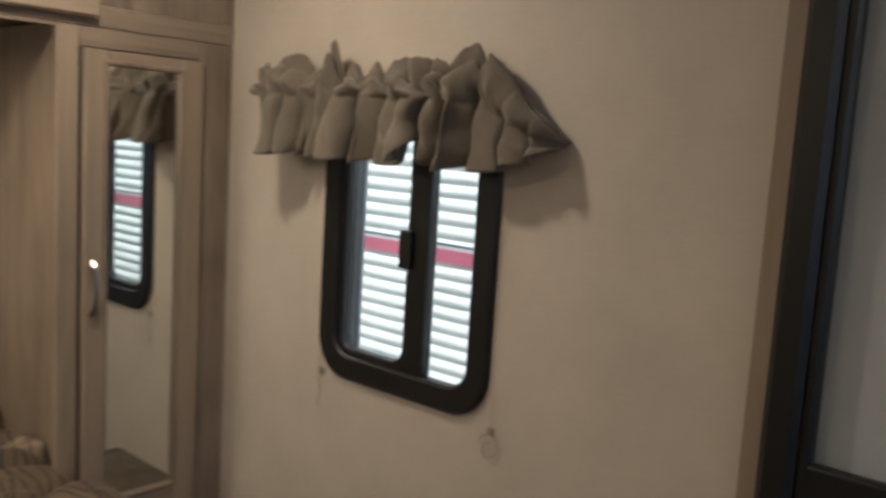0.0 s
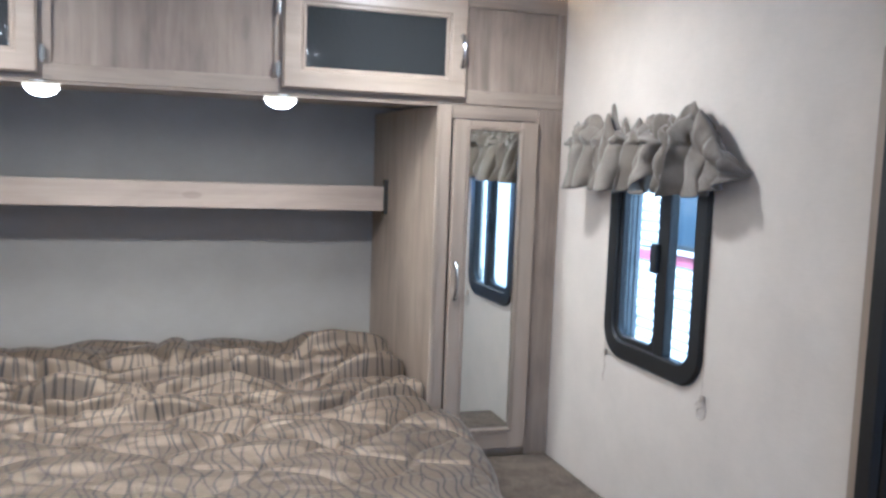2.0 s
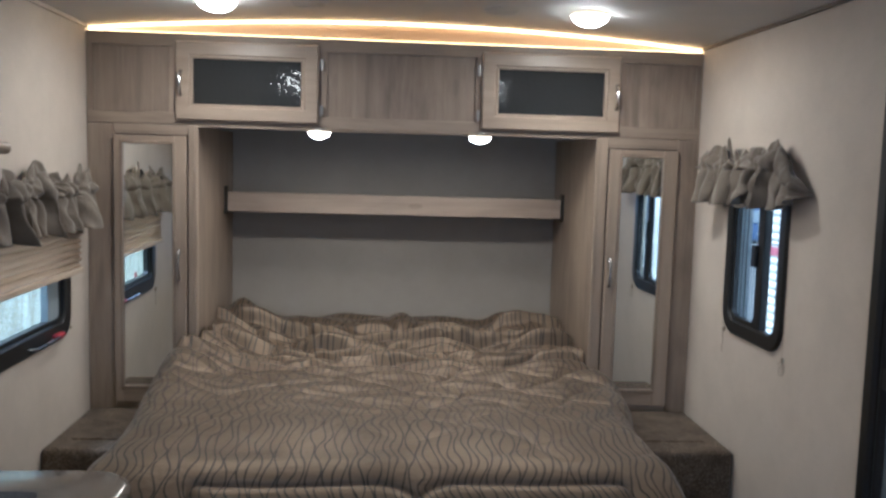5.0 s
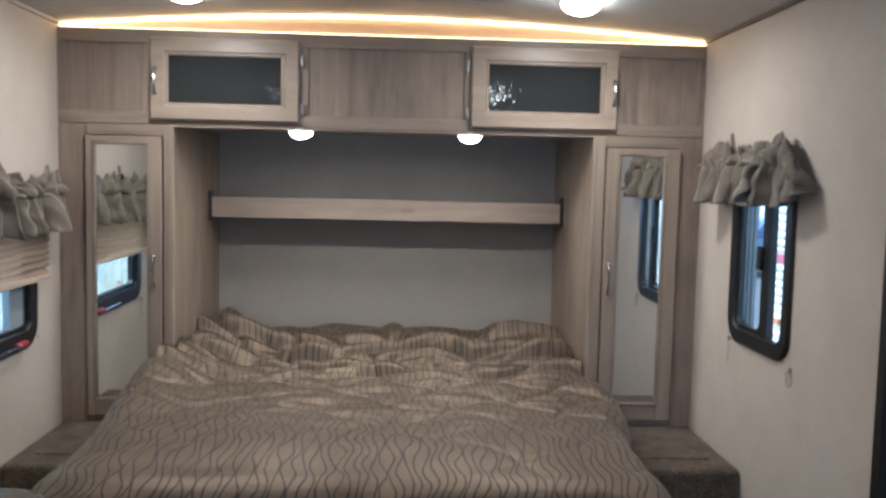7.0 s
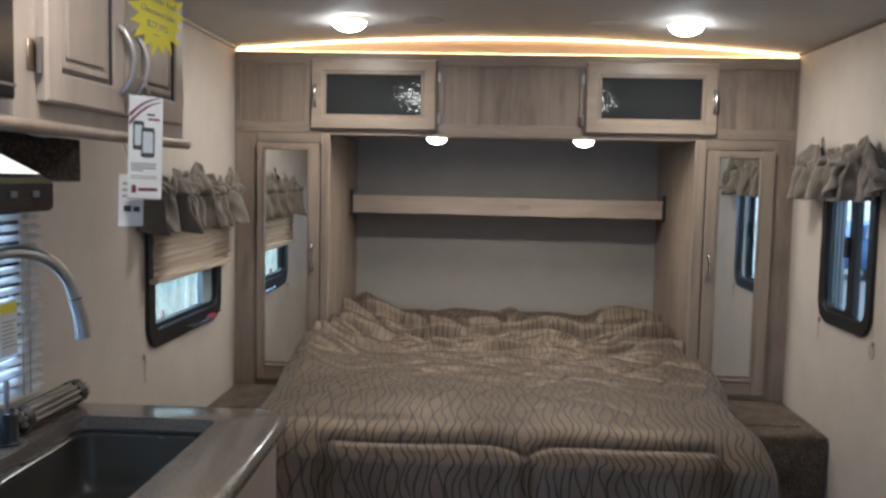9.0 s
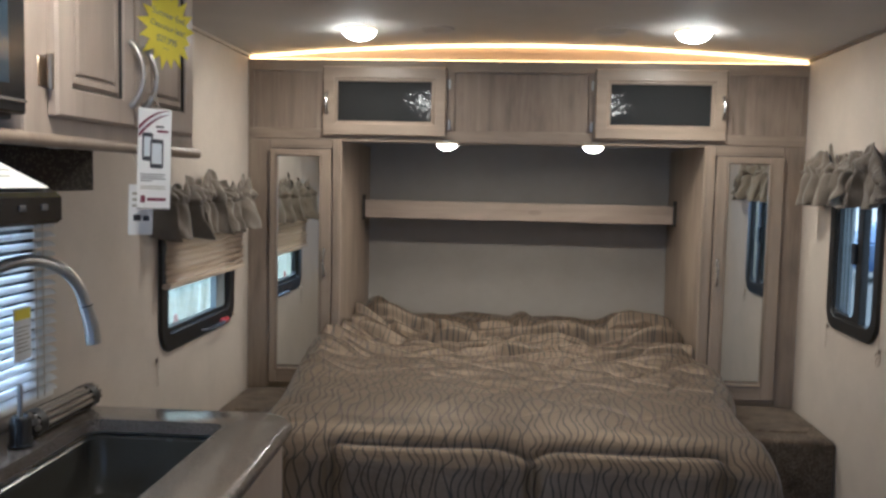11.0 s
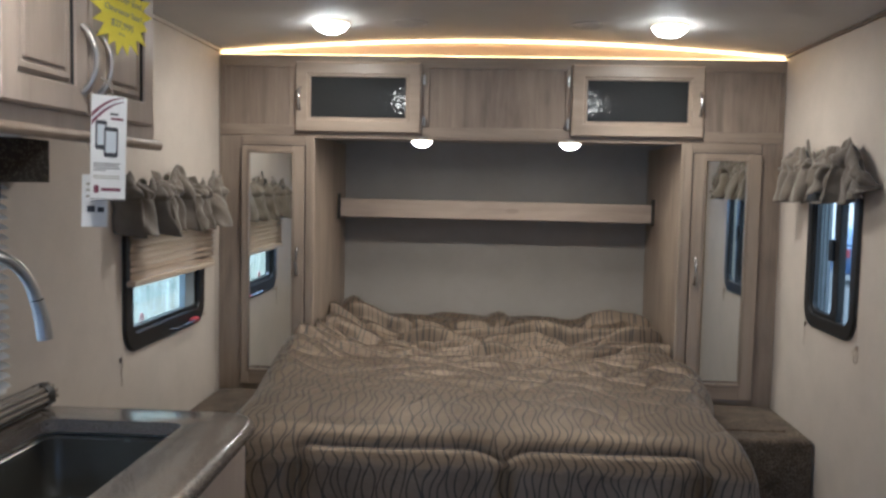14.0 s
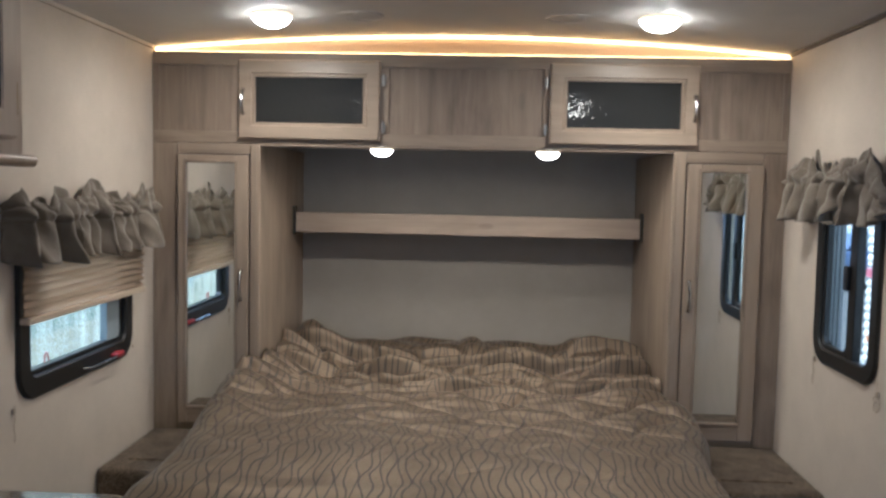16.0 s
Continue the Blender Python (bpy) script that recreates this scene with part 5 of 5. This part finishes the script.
# ---- sale star and hang tags on the cabinet handles ----
def sale_star():
    c = Vector((-0.802, -1.790, 1.818))
    t = thing("sale_star", c, "yellow starburst sale card hung on the cabinet handle", "sale sign")
    m = Matrix.Translation(c) @ Matrix.Rotation(radians(71), 4, "Z") @ Matrix.Rotation(radians(7), 4, "Y")
    rnd = random.Random(5)
    pts = []
    n = 17
    for k in range(n * 2):
        a = 2 * math.pi * k / (n * 2)
        q = (1.0 + 0.12 * rnd.uniform(-1, 1)) if k % 2 else 0.70
        pts.append((0.086 * q * math.cos(a), 0.092 * q * math.sin(a)))
    bm = sheet(pts, 0.0, 0.0012, lambda a, b, d: m @ Vector((a, -d, b)))
    part("card", bm, YELLOW, t)
    face = m @ Matrix.Translation((0, -0.0016, 0)) @ Matrix.Rotation(radians(90), 4, "X")
    for words, size, h in (("Summer End", 0.0200, 0.030), ("Clearance Sale!", 0.0178, 0.003), ("$27,995", 0.0205, -0.025)):
        lettering(words, size, face @ Matrix.Translation((0, h, 0)), INK_GREY, t)
    part("print_line", sheet([(-0.010, -0.0445), (0.010, -0.0445), (0.010, -0.043), (-0.010, -0.043)], 0.0013, 0.0016, lambda a, b, d: m @ Vector((a, -d, b))), INK_GREY, t)


sale_star()


def hang_tag(c, w, h, turn, label, full):
    t = thing("hang_tag", c, label, "hang tag", "tags on the cabinet handle")
    m = Matrix.Translation(c) @ Matrix.Rotation(radians(turn), 4, "Z") @ Matrix.Rotation(radians(1.5), 4, "Y")
    to = lambda a, b, d: m @ Vector((a, -d, b))
    card = part("card", sheet(rounded(-w / 2, w / 2, -h / 2, h / 2, 0.002, 2), 0.0, 0.0014, to), PAPER, t)

    def flat(name, a0, a1, b0, b1, material, r=0.0006, d=0.0017, label=""):
        return part(name, sheet(rounded(a0 * w, a1 * w, b0 * h, b1 * h, r, 3), 0.00145, d, to), material, card, label)

    if full:
        # arching bands at the head
        for r0, material in ((0.0, MAROON), (0.055, SCREEN), (0.075, MAROON)):
            pts = []
            for k in range(11):
                q = k / 10
                pts.append(((-0.49 + 0.90 * q) * w, (0.490 - r0 * (1 - 0.5 * q) - 0.165 * (1 - q) ** 2) * h))
            for k in range(10, -1, -1):
                q = k / 10
                pts.append(((-0.49 + 0.90 * q) * w, (0.490 - r0 * (1 - 0.5 * q) - 0.030 * (1 - q) - 0.175 * (1 - q) ** 2 - 0.006) * h))
            part("band", sheet(pts, 0.00145, 0.0017 + r0 * 0.003, to), material, card)
        for a0, a1, b0, b1, s in ((-0.38, -0.06, -0.02, 0.26, -0.0), (-0.14, 0.26, -0.09, 0.20, 0.0)):
            flat("phone_print", a0, a1, b0, b1, INK, 0.005, 0.0018 + (0.0002 if a0 > -0.3 else 0), "printed phone outline")
            flat("screen_print", a0 + 0.05, a1 - 0.05, b0 + 0.045, b1 - 0.04, SCREEN, 0.001, 0.0019 + (0.0002 if a0 > -0.3 else 0))
        flat("print_bar", 0.02, 0.26, 0.315, 0.335, INK)
        flat("print_bar", 0.06, 0.40, 0.270, 0.292, MAROON)
        for k in range(4):
            flat("print_bar", -0.42, 0.34 - 0.06 * (k % 2) - (0.35 if k == 3 else 0), -0.155 - 0.022 * k, -0.146 - 0.022 * k, INK)
        for k in range(2):
            flat("print_bar", -0.42, 0.34, -0.275 - 0.022 * k, -0.266 - 0.022 * k, INK_GREY)
        flat("logo_bar", -0.20, 0.36, -0.415, -0.385, MAROON)
        flat("logo_mark", -0.40, -0.26, -0.435, -0.360, MAROON, 0.003)
        flat("foot_band", -0.5, 0.5, -0.5, -0.485, plain("grey_print", (0.35, 0.34, 0.34), 0.6))
    else:
        for k in range(3):
            flat("print_bar", -0.36, 0.36, 0.30 - 0.12 * k, 0.34 - 0.12 * k, INK_GREY)
        flat("print_bar", -0.3, 0.0, -0.22, -0.10, INK)
        flat("print_bar", 0.1, 0.35, -0.22, -0.12, INK)
    top = m @ Vector((0.012 if full else 0.0, -0.001, h / 2 - 0.012))
    hook = Vector((FACE + 0.052, -1.86, 1.672)) if full else Vector((FACE - 0.001, -1.83, 1.545))
    if full:
        loop = [hook + Vector((0.006 * math.cos(a), 0.009 * math.sin(a), 0.004 * math.sin(2 * a))) for a in (k * math.pi / 6 for k in range(13))]
        part("knot", tube(loop, 0.0013, 6), STRING, t, "white string loop")
        part("string", tube([top + Vector((-0.006, -0.004, 0)), hook + Vector((0.004, 0.020, 0.0))], 0.0011, 6), STRING, t, "white string")
    part("string", tube([top, (top + hook) / 2 + Vector((0.003, 0, 0.004)), hook], 0.0012, 6), STRING, t, "white string")


hang_tag(Vector((-0.7985, -1.872, 1.531)), 0.074, 0.214, 48, "long white printed hang tag with phone picture on a string", True)
hang_tag(Vector((-0.8465, -1.833, 1.421)), 0.056, 0.11, 50, "small white printed card hanging behind the long tag", False)


# ---- unseen window, added in the wall behind for fill daylight ----
win_r = thing("unseen_window", (0, TAIL, 1.02), "unseen window added in the rear wall to let in fill daylight", "window", kind="structure")
smooth(part("window_frame", ring(-0.70, 0.70, 1.0, 1.64, 0.05, 0.045, 0.015, lambda a, b, c: Vector((a, TAIL + c, b)), -0.03, 0.005), BLACK, win_r))


# ---- outside ----
tagged(part("ground", box(-300, 300, -300, 300, -0.86, -0.80), GRAVEL, None), "grey gravel yard reaching the horizon", "ground", kind="structure")


def siding_trailer(x, y0, y1):
    """A travel trailer clad in ribbed white siding, its near side at x."""
    t = thing("travel_trailer", (x + 1.2, (y0 + y1) / 2, -0.8), "white ribbed travel trailer with a red stripe parked alongside", "trailer")
    bm = bmesh.new()
    rib = 0.056
    zs = [(0.41 + rib * k / 8, 0.007 + 0.015 * (0.5 - 0.5 * math.cos(2 * math.pi * k / 8)) ** 0.45) for k in range(8 * 34)]
    a = [bm.verts.new((x - d, y0, h)) for h, d in zs]
    b = [bm.verts.new((x - d, y1, h)) for h, d in zs]
    for k in range(len(zs) - 1):
        bm.faces.new((a[k], a[k + 1], b[k + 1], b[k]))
    bmesh.ops.recalc_face_normals(bm, faces=bm.faces[:])
    for f in bm.faces:
        if f.normal.x > 0:
            f.normal_flip()
    part("siding", bm, SIDING, t, "white ribbed aluminium siding")
    part("body", box(x + 0.003, x + 2.4, y0, y1, 0.40, 2.35, 0.03), SIDING, t)
    part("skirt", box(x + 0.03, x + 2.37, y0 + 0.03, y1 - 0.03, -0.22, 0.398, 0.01), plain("grey_skirt", (0.22, 0.23, 0.24), 0.5), t, "grey lower skirt")
    hatch = part("hatch", ring(1.92, 2.06, 0.545, 0.675, 0.015, 0.016, 0.032, lambda p, q, c: Vector((x - c, p, q)), 0.0, 0.003), plain("hatch_grey", (0.30, 0.31, 0.33), 0.5), t, "grey service hatch")
    part("hatch_cover", box(x - 0.027, x - 0.02, 1.93, 2.05, 0.555, 0.665, 0.002), SIDING, hatch)
    part("marker_light", box(x - 0.040, x - 0.02, 2.50, 2.58, 0.565, 0.605, 0.004), plain("amber_plastic", (0.40, 0.17, 0.06), 0.4), t, "amber marker light")
    part("window_sill", box(x - 0.045, x - 0.02, 1.05, 1.64, 1.046, 1.072, 0.004), SIDING, t)
    part("stripe", box(x - 0.0235, x + 0.002, y0, y1, 0.985, 1.042, 0.002), STRIPE, t, "red stripe")
    part("skirt_stripe", box(x - 0.0230, x + 0.002, y0, y1, 1.055, 1.066, 0.001), plain("dark_line", (0.05, 0.06, 0.08), 0.4), t)
    wf = part("window", ring(1.08, 1.60, 1.075, 1.80, 0.06, 0.03, 0.03, lambda p, q, c: Vector((x - c, p, q)), 0.0), BLACK, t, "dark trailer window")
    part("pane", box(x - 0.028, x - 0.0235, 1.08, 1.60, 1.095, 1.78), TINT_PANE, wf)
    for y in (0.4, 1.35):
        wheel = lathe([(0.16, -0.09), (0.30, -0.10), (0.33, -0.05), (0.33, 0.05), (0.30, 0.10), (0.16, 0.09)], 28, Matrix.Translation((x + 0.0, y, -0.47)) @ Matrix.Rotation(radians(90), 4, "Y"))
        part("wheel", wheel, BLACK, t, "black tyre")
    return t


siding_trailer(2.65, -3.55, 2.66)


def parked_car():
    """A blue estate car, side on, far across the yard; x runs along its length."""
    x0, y0, g = 8.62, 18.0, -0.79
    t = thing("car", (x0 + 2.3, y0 + 0.9, g), "blue estate car parked side on across the yard", "car")
    body = [(0.05, 0.30), (0.0, 0.55), (0.06, 0.95), (0.55, 1.02), (1.25, 1.02), (3.55, 1.02), (4.45, 0.86), (4.58, 0.55), (4.55, 0.28)]
    cabin = [(0.22, 1.00), (0.52, 1.40), (0.80, 1.46), (2.30, 1.46), (2.60, 1.40), (3.45, 1.00)]
    side = lambda inset: (lambda a, b, c: Vector((x0 + a, y0 + inset + c, g + b)))
    paint = plain("blue_car_paint", (0.045, 0.075, 0.17), 0.25, var=0.08, coat=0.5)
    bm = sheet(body, 0.0, 1.78, side(0.0))
    bmesh.ops.bevel(bm, geom=bm.edges[:], offset=0.04, segments=2, affect="EDGES", profile=0.5)
    smooth(part("body", bm, paint, t, "blue painted body"))
    bm = sheet(cabin, 0.0, 1.56, side(0.11))
    bmesh.ops.bevel(bm, geom=bm.edges[:], offset=0.05, segments=2, affect="EDGES", profile=0.5)
    smooth(part("cabin", bm, paint, t, "blue roof and pillars"))
    for a0, a1 in ((0.55, 1.20), (1.26, 2.05), (2.11, 2.95)):
        part("side_window", sheet([(a0, 1.06), (a0 + 0.05, 1.38), (a1 - (0.32 if a1 > 2.5 else 0.02), 1.38), (a1, 1.06)], -0.006, 0.004, side(0.108)), plain("car_glass", (0.30, 0.34, 0.38), 0.06, var=0.05, bump=0.0), t, "pale reflecting car window")
    part("tail_light", box(x0 - 0.012, x0 + 0.10, y0 - 0.008, y0 + 0.14, g + 0.72, g + 0.92, 0.01), RED, t, "red tail light")
    for a in (0.85, 3.65):
        m = Matrix.Translation((x0 + a, y0 + 0.10, g + 0.325)) @ Matrix.Rotation(radians(90), 4, "X")
        w = smooth(part("wheel", lathe([(0.20, -0.10), (0.30, -0.11), (0.325, -0.06), (0.325, 0.06), (0.30, 0.11), (0.20, 0.10)], 32, m), BLACK, t, "black tyre"))
        smooth(part("rim", lathe([(0.19, 0.07), (0.20, 0.105), (0.16, 0.112), (0.05, 0.09), (0.001, 0.09)], 24, m), STEEL, w, "grey alloy rim"))


parked_car()
tagged(part("road", box(-60, 90, 9.6, 40, -0.799, -0.79), plain("asphalt", (0.062, 0.062, 0.062), 0.9, var=0.25, scale=2.0, grain=60, bump=0.5), None), "grey asphalt lane across the yard", "road", kind="structure")


def smooth_trailer():
    t = thing("travel_trailer", (-4.6, 1.0, -0.8), "smooth white travel trailer parked on the galley side", "trailer")
    smooth(part("body", box(-6.0, -3.4, -7.0, 7.0, -0.3, 2.4, 0.08, 4), plain("white_fibreglass", (0.84, 0.79, 0.69), 0.35, var=0.05), t))
    part("stripe", box(-3.398, -3.392, -7.0, 7.0, 0.28, 0.42), plain("teal_stripe", (0.15, 0.36, 0.38), 0.4), t, "teal stripe")
    for y in (1.6, 3.6):
        wf = part("window", ring(y, y + 0.9, 0.9, 1.5, 0.06, 0.04, 0.02, lambda p, q, c: Vector((-3.4 + c, p, q)), 0.0), BLACK, t)
        part("pane", box(-3.394, -3.388, y + 0.03, y + 0.87, 0.93, 1.47), TINT_PANE, wf)


smooth_trailer()
